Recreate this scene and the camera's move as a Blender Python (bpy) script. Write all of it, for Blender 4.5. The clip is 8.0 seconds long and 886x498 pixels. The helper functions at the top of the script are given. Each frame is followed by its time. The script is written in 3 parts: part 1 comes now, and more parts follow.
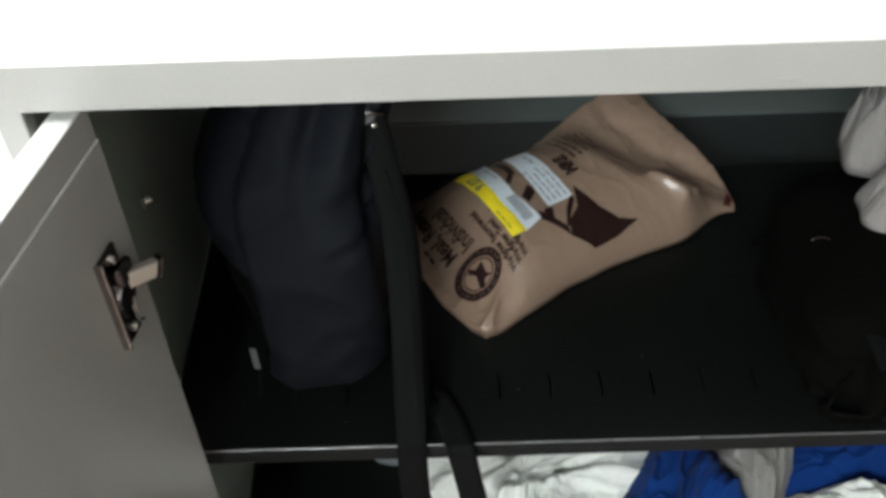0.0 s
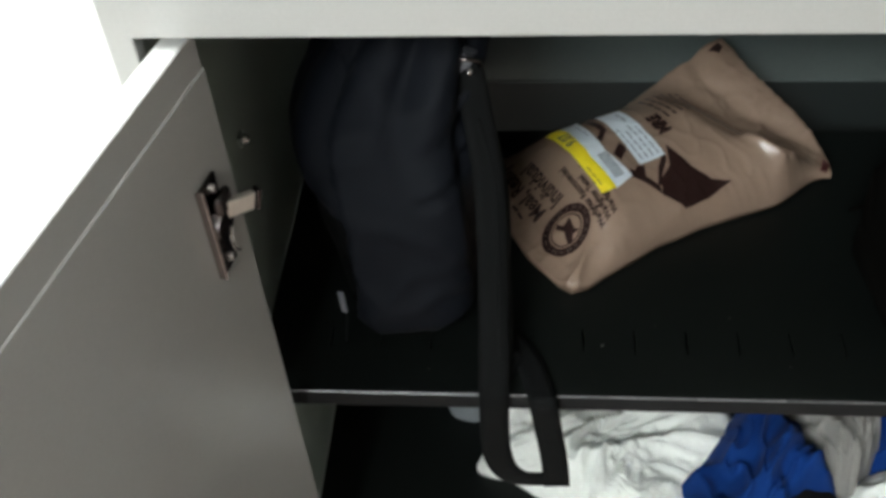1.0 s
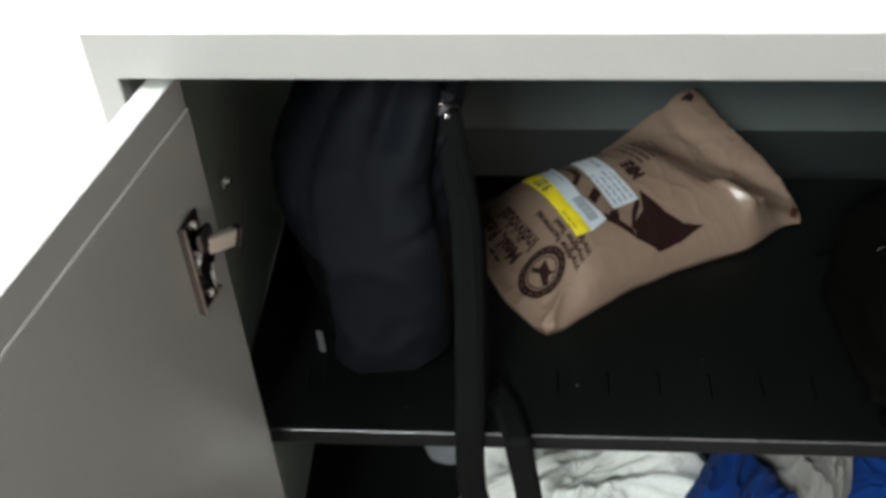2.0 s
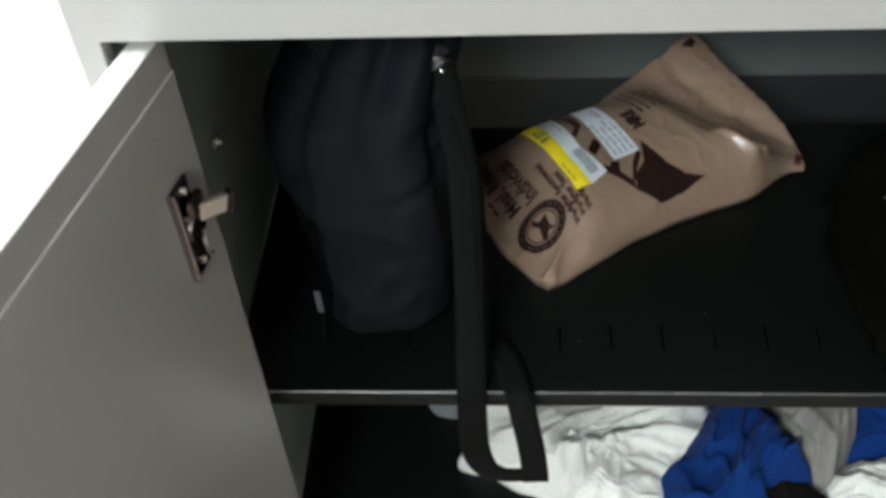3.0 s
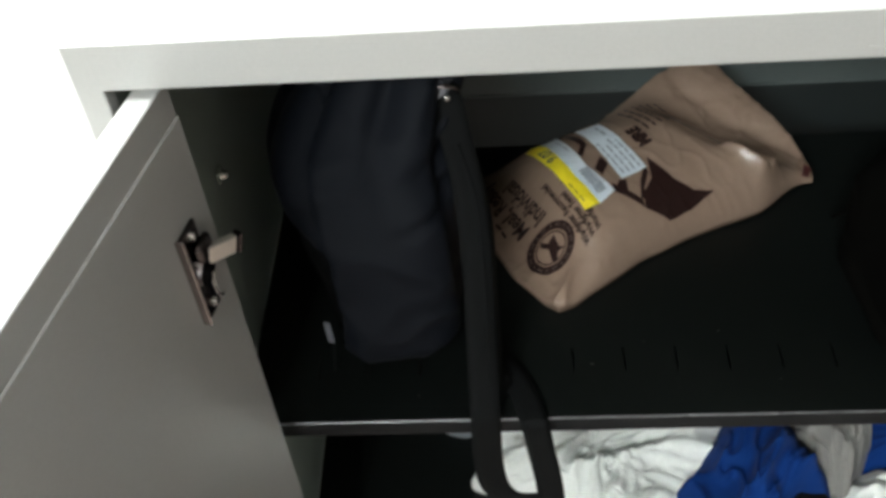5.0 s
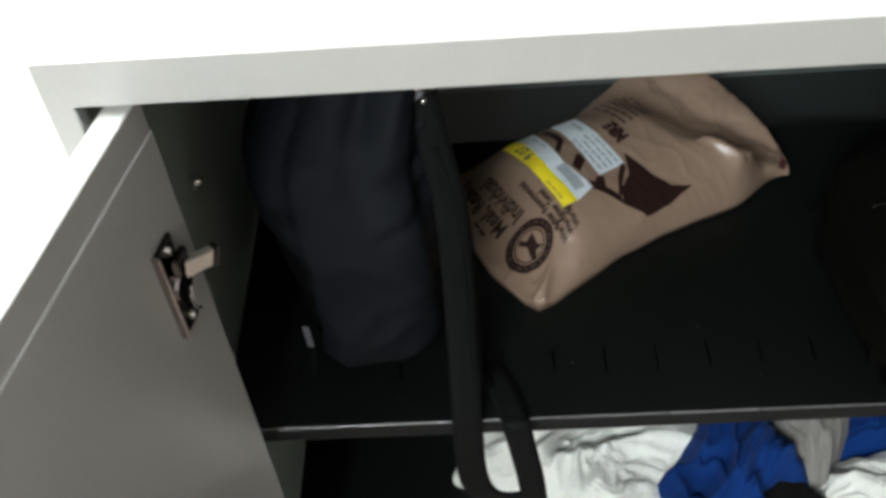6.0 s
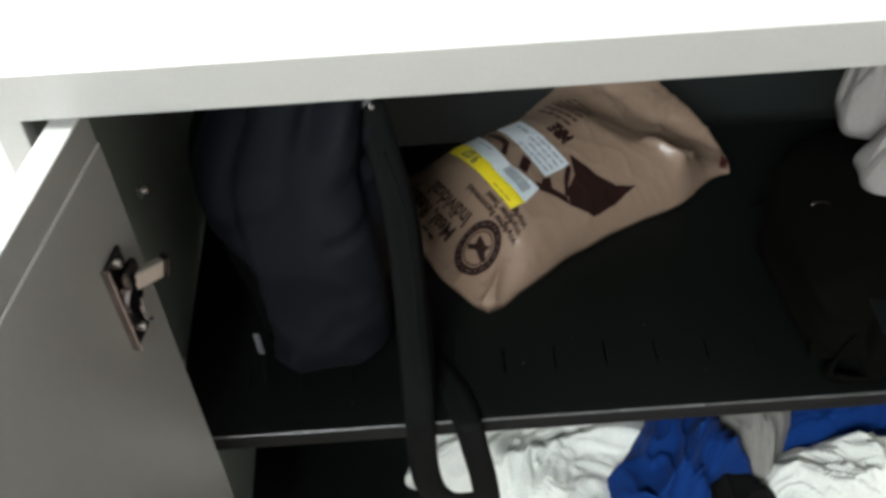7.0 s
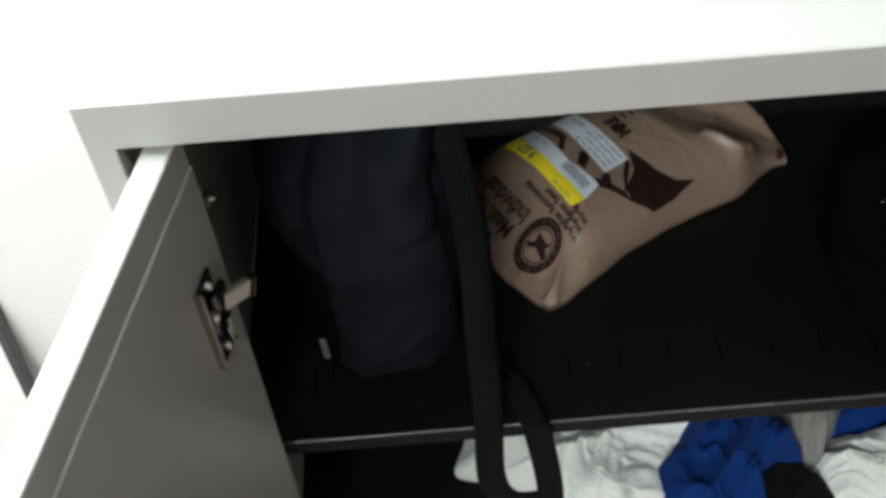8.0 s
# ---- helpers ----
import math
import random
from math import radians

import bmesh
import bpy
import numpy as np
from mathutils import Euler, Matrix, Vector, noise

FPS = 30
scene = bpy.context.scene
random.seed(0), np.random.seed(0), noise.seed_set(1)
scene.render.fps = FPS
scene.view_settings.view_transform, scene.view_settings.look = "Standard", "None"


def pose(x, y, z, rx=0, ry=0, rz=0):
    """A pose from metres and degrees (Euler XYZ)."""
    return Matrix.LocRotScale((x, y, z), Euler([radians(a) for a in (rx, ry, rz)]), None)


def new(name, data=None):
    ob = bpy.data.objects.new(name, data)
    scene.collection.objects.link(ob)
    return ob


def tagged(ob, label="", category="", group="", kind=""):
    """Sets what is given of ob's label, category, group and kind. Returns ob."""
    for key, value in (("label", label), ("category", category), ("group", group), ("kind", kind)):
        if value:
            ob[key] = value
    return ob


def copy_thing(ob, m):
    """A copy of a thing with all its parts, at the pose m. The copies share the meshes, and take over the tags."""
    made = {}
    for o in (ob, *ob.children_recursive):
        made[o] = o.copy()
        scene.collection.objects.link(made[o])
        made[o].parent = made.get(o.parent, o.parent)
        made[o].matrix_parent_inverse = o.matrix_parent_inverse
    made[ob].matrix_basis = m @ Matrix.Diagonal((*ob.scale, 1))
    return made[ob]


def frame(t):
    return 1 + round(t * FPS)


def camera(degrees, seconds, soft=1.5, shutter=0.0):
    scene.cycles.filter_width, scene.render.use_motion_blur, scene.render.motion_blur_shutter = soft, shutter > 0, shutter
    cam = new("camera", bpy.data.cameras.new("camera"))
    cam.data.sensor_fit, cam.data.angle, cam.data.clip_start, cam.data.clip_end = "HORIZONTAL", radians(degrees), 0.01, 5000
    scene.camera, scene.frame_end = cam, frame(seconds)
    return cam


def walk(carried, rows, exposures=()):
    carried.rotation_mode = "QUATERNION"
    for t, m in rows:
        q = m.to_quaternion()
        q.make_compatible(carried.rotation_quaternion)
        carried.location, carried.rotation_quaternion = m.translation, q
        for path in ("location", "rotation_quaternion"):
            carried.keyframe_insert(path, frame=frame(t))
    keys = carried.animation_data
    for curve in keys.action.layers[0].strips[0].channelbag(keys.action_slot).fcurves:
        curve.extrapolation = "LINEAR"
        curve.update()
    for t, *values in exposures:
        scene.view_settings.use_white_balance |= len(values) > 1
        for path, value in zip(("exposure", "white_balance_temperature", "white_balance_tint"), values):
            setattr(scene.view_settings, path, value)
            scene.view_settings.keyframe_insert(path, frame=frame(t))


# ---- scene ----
# ---------------------------------------------------------------- camera
cam = camera(46.16, 8.0, soft=3.6)
walk(cam, [
    (0.0, pose(0.2495, -0.4581, 0.7348, 44.794, 1.516, -0.918)),
    (0.5, pose(0.2327, -0.4682, 0.7231, 45.331, 2.288, 3.304)),
    (1.0, pose(0.2401, -0.4770, 0.7201, 43.773, 2.997, 3.701)),
    (1.5, pose(0.2430, -0.4926, 0.7306, 45.681, 2.510, 3.983)),
    (1.7, pose(0.2476, -0.4967, 0.7283, 46.551, 2.167, 3.814)),
    (2.8, pose(0.2332, -0.4782, 0.7243, 44.640, 2.450, 1.699)),
    (3.0, pose(0.2460, -0.4754, 0.7227, 43.427, 2.870, 2.438)),
    (3.5, pose(0.2415, -0.4668, 0.7246, 43.945, 1.892, 2.172)),
    (4.0, pose(0.2498, -0.4621, 0.7315, 44.009, 2.434, 1.139)),
    (4.5, pose(0.2425, -0.4592, 0.7263, 43.023, 3.887, 1.289)),
    (4.7, pose(0.2389, -0.4560, 0.7297, 43.397, 4.031, 1.361)),
    (5.8, pose(0.2399, -0.4435, 0.7390, 42.378, 4.258, 0.142)),
    (6.0, pose(0.2362, -0.4357, 0.7430, 42.038, 3.701, -0.409)),
    (6.5, pose(0.2327, -0.4295, 0.7466, 41.694, 3.170, -0.842)),
    (7.0, pose(0.2315, -0.4339, 0.7508, 41.706, 2.064, -3.253)),
    (7.5, pose(0.2080, -0.4404, 0.7646, 41.856, 2.357, -1.822)),
    (7.7, pose(0.2014, -0.4315, 0.7697, 41.433, 3.002, -1.526)),
    (8.0, pose(0.1771, -0.3993, 0.7684, 39.593, 2.401, -3.839)),
], exposures=[(0.0, 0.0), (7.6, 0.0), (8.0, -0.5)])

# ---------------------------------------------------------------- plan, in metres
# x along the cabinet's front, y into it, z up; the loaded shelf's top is z = 0
CAB_W, CAB_D, CAB_TOP = 0.90, 0.478, 0.4204
RAIL, STILE = 0.0316, 0.016
FLOOR_Z, WALL_Y, CEIL_Z = -0.74, 0.50, 1.76
SHELF_Y, SHELF_BACK, LOW_Z = 0.040, 0.385, -0.325
DOOR_DEG, DOOR_X, DOOR_TOP = 102.2, 0.0427, 0.3825

# ---------------------------------------------------------------- light
world = bpy.data.worlds.new("room_air")
scene.world = world
world.use_nodes = True
world.node_tree.nodes["Background"].inputs[0].default_value = (0.85, 0.92, 1.0, 1)
world.node_tree.nodes["Background"].inputs[1].default_value = 0.02
# both lamps are unseen; the second is added to brighten cabinet top and wall
LAMPS = [(-0.55, -1.90), (-0.95, 0.08)]
LAMP_POWER = 54.5
scene.view_settings.exposure = 0.0


# ---------------------------------------------------------------- materials
def material(name, colour, rough=0.5, metal=0.0, grain=60.0, vary=0.12, bump=0.15, stain=0.1, coat=0.0, spec=0.5, stretch=(1, 1, 1)):
    m = bpy.data.materials.new(name)
    m.use_nodes = True
    t = m.node_tree
    b = t.nodes["Principled BSDF"]
    b.inputs["Roughness"].default_value = rough
    b.inputs["Metallic"].default_value = metal
    b.inputs["Coat Weight"].default_value = coat
    b.inputs["Specular IOR Level"].default_value = spec
    co = t.nodes.new("ShaderNodeTexCoord")
    mp = t.nodes.new("ShaderNodeMapping")
    mp.inputs["Scale"].default_value = stretch
    t.links.new(co.outputs["Object"], mp.inputs["Vector"])
    fine = t.nodes.new("ShaderNodeTexNoise")
    fine.inputs["Scale"].default_value = grain
    fine.inputs["Detail"].default_value = 6
    broad = t.nodes.new("ShaderNodeTexNoise")
    broad.inputs["Scale"].default_value = 4.0
    broad.inputs["Detail"].default_value = 4
    for n in (fine, broad):
        t.links.new(mp.outputs["Vector"], n.inputs["Vector"])
    mixes = []
    for n, amount in ((fine, vary), (broad, stain)):
        r = t.nodes.new("ShaderNodeMapRange")
        r.interpolation_type = "SMOOTHSTEP"
        r.inputs["From Min"].default_value, r.inputs["From Max"].default_value = 0.15, 0.85
        r.inputs["To Min"].default_value, r.inputs["To Max"].default_value = 1 - amount, 1 + amount
        t.links.new(n.outputs["Fac"], r.inputs["Value"])
        mixes.append(r)
    mul = t.nodes.new("ShaderNodeMath")
    mul.operation = "MULTIPLY"
    t.links.new(mixes[0].outputs[0], mul.inputs[0])
    t.links.new(mixes[1].outputs[0], mul.inputs[1])
    sc = t.nodes.new("ShaderNodeVectorMath")
    sc.operation = "SCALE"
    sc.inputs[0].default_value = colour
    t.links.new(mul.outputs[0], sc.inputs["Scale"])
    t.links.new(sc.outputs[0], b.inputs["Base Color"])
    rr = t.nodes.new("ShaderNodeMapRange")
    rr.interpolation_type = "SMOOTHSTEP"
    rr.inputs["From Min"].default_value, rr.inputs["From Max"].default_value = 0.1, 0.9
    rr.inputs["To Min"].default_value, rr.inputs["To Max"].default_value = max(0.02, rough - 0.05), min(1, rough + 0.05)
    t.links.new(broad.outputs["Fac"], rr.inputs["Value"])
    t.links.new(rr.outputs[0], b.inputs["Roughness"])
    if bump:
        bp = t.nodes.new("ShaderNodeBump")
        bp.inputs["Strength"].default_value = bump
        bp.inputs["Distance"].default_value = 0.002
        t.links.new(fine.outputs["Fac"], bp.inputs["Height"])
        t.links.new(bp.outputs["Normal"], b.inputs["Normal"])
    return m


def woven(name, colour, pitch=900.0, rough=0.85, sheen=0.2, bump=0.35, stain=0.15, spec=0.10):
    m = material(name, colour, rough, grain=220, vary=0.05, bump=0, stain=stain, spec=spec)
    t = m.node_tree
    b = t.nodes["Principled BSDF"]
    b.inputs["Sheen Weight"].default_value = sheen * 0.15
    co = t.nodes.new("ShaderNodeTexCoord")
    hs = []
    for d in ("X", "Y", "Z"):
        w = t.nodes.new("ShaderNodeTexWave")
        w.bands_direction = d
        w.inputs["Scale"].default_value = pitch / 4
        w.inputs["Distortion"].default_value = 1.0
        t.links.new(co.outputs["Object"], w.inputs["Vector"])
        hs.append(w)
    add = t.nodes.new("ShaderNodeMath")
    t.links.new(hs[0].outputs["Fac"], add.inputs[0])
    t.links.new(hs[2].outputs["Fac"], add.inputs[1])
    bp = t.nodes.new("ShaderNodeBump")
    bp.inputs["Strength"].default_value = bump
    bp.inputs["Distance"].default_value = 0.0003
    t.links.new(add.outputs[0], bp.inputs["Height"])
    t.links.new(bp.outputs["Normal"], b.inputs["Normal"])
    return m


PAINT = material("light_grey_powder_coat", (0.446, 0.446, 0.434), 0.32, grain=420, vary=0.03, bump=0.05, stain=0.012)
# back sheet, set darker and bluer than the side lining
BACKING = material("blue_grey_back", (0.077, 0.096, 0.095), 0.5, grain=380, vary=0.06, bump=0.06, stain=0.15)
# lower back sheet: shade behind the shelf is put into this dark green
LOWER_BACK = material("shaded_back_enamel", (0.0072, 0.0122, 0.0128), 0.5, grain=380, vary=0.08, bump=0.06, stain=0.2)
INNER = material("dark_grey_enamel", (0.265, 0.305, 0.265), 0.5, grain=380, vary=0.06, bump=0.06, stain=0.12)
BLACK_ENAMEL = material("black_enamel", (0.0036, 0.0048, 0.0044), 0.42, grain=400, vary=0.1, bump=0.04, stain=0.2, spec=0.32)
CHROME = material("nickel_plated_steel", (0.72, 0.70, 0.68), 0.16, 1.0, grain=200, vary=0.06, bump=0.02, stain=0.1)
ARM_STEEL = material("satin_nickel", (0.86, 0.80, 0.73), 0.38, 0.9, grain=200, vary=0.05, bump=0.02, stain=0.08)
FLANGE = material("bronze_tinted_steel", (0.36, 0.31, 0.30), 0.24, 1.0, grain=200, vary=0.08, bump=0.03, stain=0.15)
DARK_STEEL = material("tarnished_steel", (0.11, 0.095, 0.095), 0.25, 1.0, grain=200, vary=0.1, bump=0.03, stain=0.2)
# walls out of view; their grey is chosen for how much light they bounce
FAR_WALL = material("unseen_wall_grey", (0.50, 0.50, 0.49), 0.7, grain=140, vary=0.03, bump=0.12, stain=0.04)
WALL = material("white_wall_paint", (0.80, 0.79, 0.78), 0.7, grain=140, vary=0.02, bump=0.12, stain=0.02)
CEILING = material("ceiling_paint", (0.80, 0.79, 0.77), 0.8, grain=90, vary=0.04, bump=0.2, stain=0.03)
VINYL_BASE = material("grey_vinyl_base", (0.075, 0.07, 0.078), 0.5, grain=80, vary=0.06, bump=0.05)
FLOORING = material("brown_floor_tile", (0.245, 0.193, 0.165), 0.45, grain=35, vary=0.18, bump=0.05, stain=0.12)
BOARD_WHITE = material("white_board_face", (0.80, 0.78, 0.78), 0.35, grain=50, vary=0.02, bump=0.02, stain=0.03)
BOARD_DARK = material("charcoal_frame", (0.05, 0.048, 0.055), 0.5, grain=120, vary=0.08, bump=0.05)
NAVY = woven("navy_nylon", (0.0058, 0.0071, 0.0107), 1400, 0.6, 0.04, spec=0.11)
# left gusset, set darker than the navy body
GUSSET = woven("dark_side_fabric", (0.0022, 0.0024, 0.0026), 700, 0.8, 0.0, 0.5, spec=0.08)
WEBBING = woven("black_webbing", (0.0046, 0.0050, 0.0053), 900, 0.75, 0.04, 0.5, spec=0.10)
BLACK_NYLON = woven("black_nylon", (0.0018, 0.0018, 0.0014), 1200, 0.9, 0.0, spec=0.06)
POUCH = material("tan_pouch_film", (0.255, 0.178, 0.135), 0.22, grain=240, vary=0.03, bump=0.05, stain=0.06, spec=0.5)
POUCH_INK = material("brown_print", (0.019, 0.0085, 0.0075), 0.5, grain=160, vary=0.08, bump=0.03, spec=0.12)
LABEL_WHITE = material("white_paper_label", (0.62, 0.68, 0.74), 0.55, grain=200, vary=0.03, bump=0.03, stain=0.03)
LABEL_YELLOW = material("yellow_paper_label", (0.80, 0.66, 0.02), 0.5, grain=200, vary=0.03, bump=0.03, stain=0.03)
LABEL_INK = material("label_print", (0.06, 0.07, 0.10), 0.6, grain=200, vary=0.05, bump=0)
COTTON_WHITE = woven("white_cotton", (0.84, 0.86, 0.83), 900, 0.9, 0.2, 0.08, 0.04)
# off-white cotton dimmed to pinkish grey: upper-shelf shade put into the colour
COTTON_SHADED = woven("shaded_off_white_cotton", (0.31, 0.29, 0.285), 900, 0.9, 0.2, 0.08, 0.05)
COTTON_BLUE = woven("royal_blue_cotton", (0.004, 0.031, 0.160), 900, 0.85, 0.2, 0.3, 0.1)
COTTON_GREY = woven("grey_jersey", (0.24, 0.23, 0.22), 900, 0.9, 0.2, 0.3, 0.12)
COTTON_BLACK = woven("black_cotton", (0.0065, 0.006, 0.006), 900, 0.9, 0.1, 0.3, 0.1)
PALE_BLUE = woven("pale_grey_cotton", (0.22, 0.24, 0.26), 900, 0.85, 0.1, 0.2, 0.06)
FADED_INK = material("faded_print", (0.085, 0.060, 0.045), 0.4, grain=160, vary=0.08, bump=0.03)
FADED_BLUE = material("grey_blue_print", (0.30, 0.34, 0.39), 0.6, grain=200, vary=0.05, bump=0)
FADED_YELLOW = material("olive_print", (0.42, 0.34, 0.03), 0.6, grain=200, vary=0.05, bump=0)
RED_INK = material("dark_red_print", (0.06, 0.012, 0.012), 0.4, grain=160, vary=0.08, bump=0.03)
PULL_GREY = material("grey_plastic", (0.11, 0.11, 0.125), 0.5, grain=200, vary=0.05, bump=0.02)
SLIDER = material("dark_slate_plastic", (0.022, 0.024, 0.030), 0.35, grain=200, vary=0.08, bump=0.03)
glow = bpy.data.materials.new("lamp_diffuser")
glow.use_nodes = True
glow.node_tree.nodes["Principled BSDF"].inputs["Emission Color"].default_value = (0.935, 1.0, 0.985, 1)
glow.node_tree.nodes["Principled BSDF"].inputs["Emission Strength"].default_value = LAMP_POWER


# ---------------------------------------------------------------- helpers
def empty(name, x=0, y=0, z=0):
    ob = new(name)
    ob.empty_display_size = 0.05
    ob.location = (x, y, z)
    return ob


def part(name, bm, mat, parent=None, label="", smooth=False, m=None):
    me = bpy.data.meshes.new(name)
    bmesh.ops.recalc_face_normals(bm, faces=bm.faces)
    bm.to_mesh(me)
    bm.free()
    me.materials.append(mat)
    if smooth:
        me.polygons.foreach_set("use_smooth", [True] * len(me.polygons))
    ob = new(name, me)
    if parent is not None:
        ob.parent = parent
        world_m = Matrix.Translation(parent.location) if parent.parent is None else Matrix.Translation(parent.parent.location) @ parent.matrix_basis
        ob.matrix_basis = world_m.inverted() @ (m if m is not None else Matrix())
    elif m is not None:
        ob.matrix_basis = m
    if label:
        ob["label"] = label
    return ob


def box(bm, x0, x1, y0, y1, z0, z1, bevel=0.0, seg=2, m=None):
    made = bmesh.ops.create_cube(bm, size=1.0)["verts"]
    bmesh.ops.scale(bm, vec=(x1 - x0, y1 - y0, z1 - z0), verts=made)
    bmesh.ops.translate(bm, vec=((x0 + x1) / 2, (y0 + y1) / 2, (z0 + z1) / 2), verts=made)
    if m is not None:
        bmesh.ops.transform(bm, matrix=m, verts=made)
    if bevel:
        edges = list({e for v in made for e in v.link_edges})
        bmesh.ops.bevel(bm, geom=edges, offset=bevel, segments=seg, profile=0.5, affect="EDGES")
    return bm


def boxed(*a, **k):
    return box(bmesh.new(), *a, **k)


def cyl(bm, p, q, r, n=14, r2=None):
    p, q = Vector(p), Vector(q)
    d = q - p
    mat = Matrix.Translation((p + q) / 2) @ d.to_track_quat("Z", "Y").to_matrix().to_4x4()
    bmesh.ops.create_cone(bm, cap_ends=True, segments=n, radius1=r, radius2=r if r2 is None else r2, depth=d.length, matrix=mat)
    return bm


def cord(pts, r, n=8, closed=False):
    """One round cord through the given points."""
    bm = bmesh.new()
    pts = [Vector(p) for p in pts]
    rings = []
    for i, p in enumerate(pts):
        a, b = (pts[i - 1], pts[(i + 1) % len(pts)]) if closed else (pts[max(0, i - 1)], pts[min(len(pts) - 1, i + 1)])
        t = (b - a).normalized()
        e = t.cross(Vector((0.3, 1, 0.2))).normalized()
        f = t.cross(e)
        rings.append([bm.verts.new(p + (e * math.cos(2 * math.pi * k / n) + f * math.sin(2 * math.pi * k / n)) * r) for k in range(n)])
    for r0, r1 in zip(rings, rings[1:] + (rings[:1] if closed else [])):
        for k in range(n):
            bm.faces.new((r0[k], r0[(k + 1) % n], r1[(k + 1) % n], r1[k]))
    if not closed:
        bm.faces.new(rings[0][::-1])
        bm.faces.new(rings[-1])
    return bm


def spline(points, t, closed=False):
    """Catmull-Rom through points, t from 0 to 1."""
    n = len(points)
    k = t * (n if closed else n - 1)
    i = int(math.floor(k)) if closed else min(int(k), n - 2)
    f = k - i
    def at(j):
        return Vector(points[j % n]) if closed else Vector(points[max(0, min(n - 1, j))])
    a, b, c, d = at(i - 1), at(i), at(i + 1), at(i + 2)
    return 0.5 * ((2 * b) + (c - a) * f + (2 * a - 5 * b + 4 * c - d) * f * f + (3 * b - a - 3 * c + d) * f ** 3)


def ribbon(path, across, width, thick, steps=60, wave=0.0, seed=0):
    """A flat webbing strip along a path; across gives its width direction at each point of the path."""
    bm = bmesh.new()
    rings = []
    for i in range(steps + 1):
        t = i / steps
        p = spline(path, t)
        tan = (spline(path, min(1, t + 0.01)) - spline(path, max(0, t - 0.01))).normalized()
        a = spline(across, t)
        a = (a - tan * a.dot(tan)).normalized()
        n = tan.cross(a)
        ring = []
        for s, h in ((-0.5, -0.5), (-0.47, 0.5), (-0.2, 0.62), (0.2, 0.62), (0.47, 0.5), (0.5, -0.5), (0.2, -0.4), (-0.2, -0.4)):
            w = wave * noise.noise(Vector((t * 7 + seed, s * 1.5, seed)))
            ring.append(bm.verts.new(p + a * (s * width) + n * (h * thick + w)))
        rings.append(ring)
    for r0, r1 in zip(rings, rings[1:]):
        for j in range(8):
            bm.faces.new((r0[j], r0[(j + 1) % 8], r1[(j + 1) % 8], r1[j]))
    bm.faces.new(rings[0])
    bm.faces.new(rings[-1][::-1])
    return bm


def ridge(p, seed):
    return 1 - abs(noise.noise(p + Vector((seed * 3.1, seed * 1.7, seed)))) * 2.2


def cloth(name, label, category, outline, z0, height, mat, seed=1, fold=0.012, along=0.0, freq=22.0, stretch=3.0, edge=0.007, nr=44, na=150, slope=(0, 0), hem=None):
    """A crumpled garment that lies on a surface at z0, with the given rough plan outline."""
    bm = bmesh.new()
    c = Vector((sum(p[0] for p in outline) / len(outline), sum(p[1] for p in outline) / len(outline)))
    ca, sa = math.cos(along), math.sin(along)
    top, rims = [], []
    for i in range(nr + 1):
        r = i / nr
        ring = []
        for j in range(na if i else 1):
            o = spline([(*p, 0) for p in outline], j / na, True).to_2d()
            o = c + (o - c) * (1 + 0.09 * noise.noise(Vector((o.x * 30, o.y * 30, seed))))
            p = c + (o - c) * r
            a, b = ((p.x - c.x) * ca + (p.y - c.y) * sa), (-(p.x - c.x) * sa + (p.y - c.y) * ca)
            warp = 0.03 * noise.noise(Vector((p.x * 9, p.y * 9, seed)))
            big = ridge(Vector((a * freq / stretch, (b + warp) * freq, 0)), seed)
            mid = ridge(Vector((a * freq * 0.9, (b + warp * 2) * freq * 1.7, 3)), seed + 5)
            low = noise.noise(Vector((p.x * 8, p.y * 8, seed + 9)))
            tiny = ridge(Vector((a * freq * 1.3, (b + warp * 3) * freq * 3.6, 7)), seed + 11)
            fall = 1 - r ** 4
            z = z0 + edge * (1 - 0.45 * r ** 8) + height * fall * (0.62 + 0.6 * low) + fold * (0.25 + 0.75 * fall) * (max(0, big) ** 1.6 * 0.9 + max(0, mid) ** 2 * 0.4 + max(0, tiny) ** 4 * 0.42)
            z += (p.x - c.x) * slope[0] + (p.y - c.y) * slope[1]
            ring.append(bm.verts.new((p.x, p.y, max(z, z0 + 0.0025))))
        top.append(ring)
    base = [bm.verts.new((v.co.x, v.co.y, z0)) for v in top[-1]]
    for j in range(na):
        bm.faces.new((top[0][0], top[1][j], top[1][(j + 1) % na]))
        for r0, r1 in zip(top[1:], top[2:] + [base]):
            bm.faces.new((r0[j], r1[j], r1[(j + 1) % na], r0[(j + 1) % na]))
    bm.faces.new(base[::-1])
    band = [[v.co.copy() for v in ring] for ring in top[-6:]]
    ob = part(name, bm, mat, smooth=True)
    if hem:
        hb = bmesh.new()
        js = range(int(hem[0] * na), int(hem[1] * na))
        grid = [[hb.verts.new(ring[j % na] + Vector((0, 0, 0.0011 if 0 < k < 5 else 0.0003))) for j in js] for k, ring in enumerate(band)]
        for r0, r1 in zip(grid, grid[1:]):
            for k in range(len(r0) - 1):
                hb.faces.new((r0[k], r1[k], r1[k + 1], r0[k + 1]))
        part("hem", hb, mat, ob, "stitched hem", True)
    return tagged(ob, label, category)


# ---------------------------------------------------------------- room
def structure(name, bm, mat, label):
    return tagged(part(name, bm, mat), label, name.split("_")[0], kind="structure")


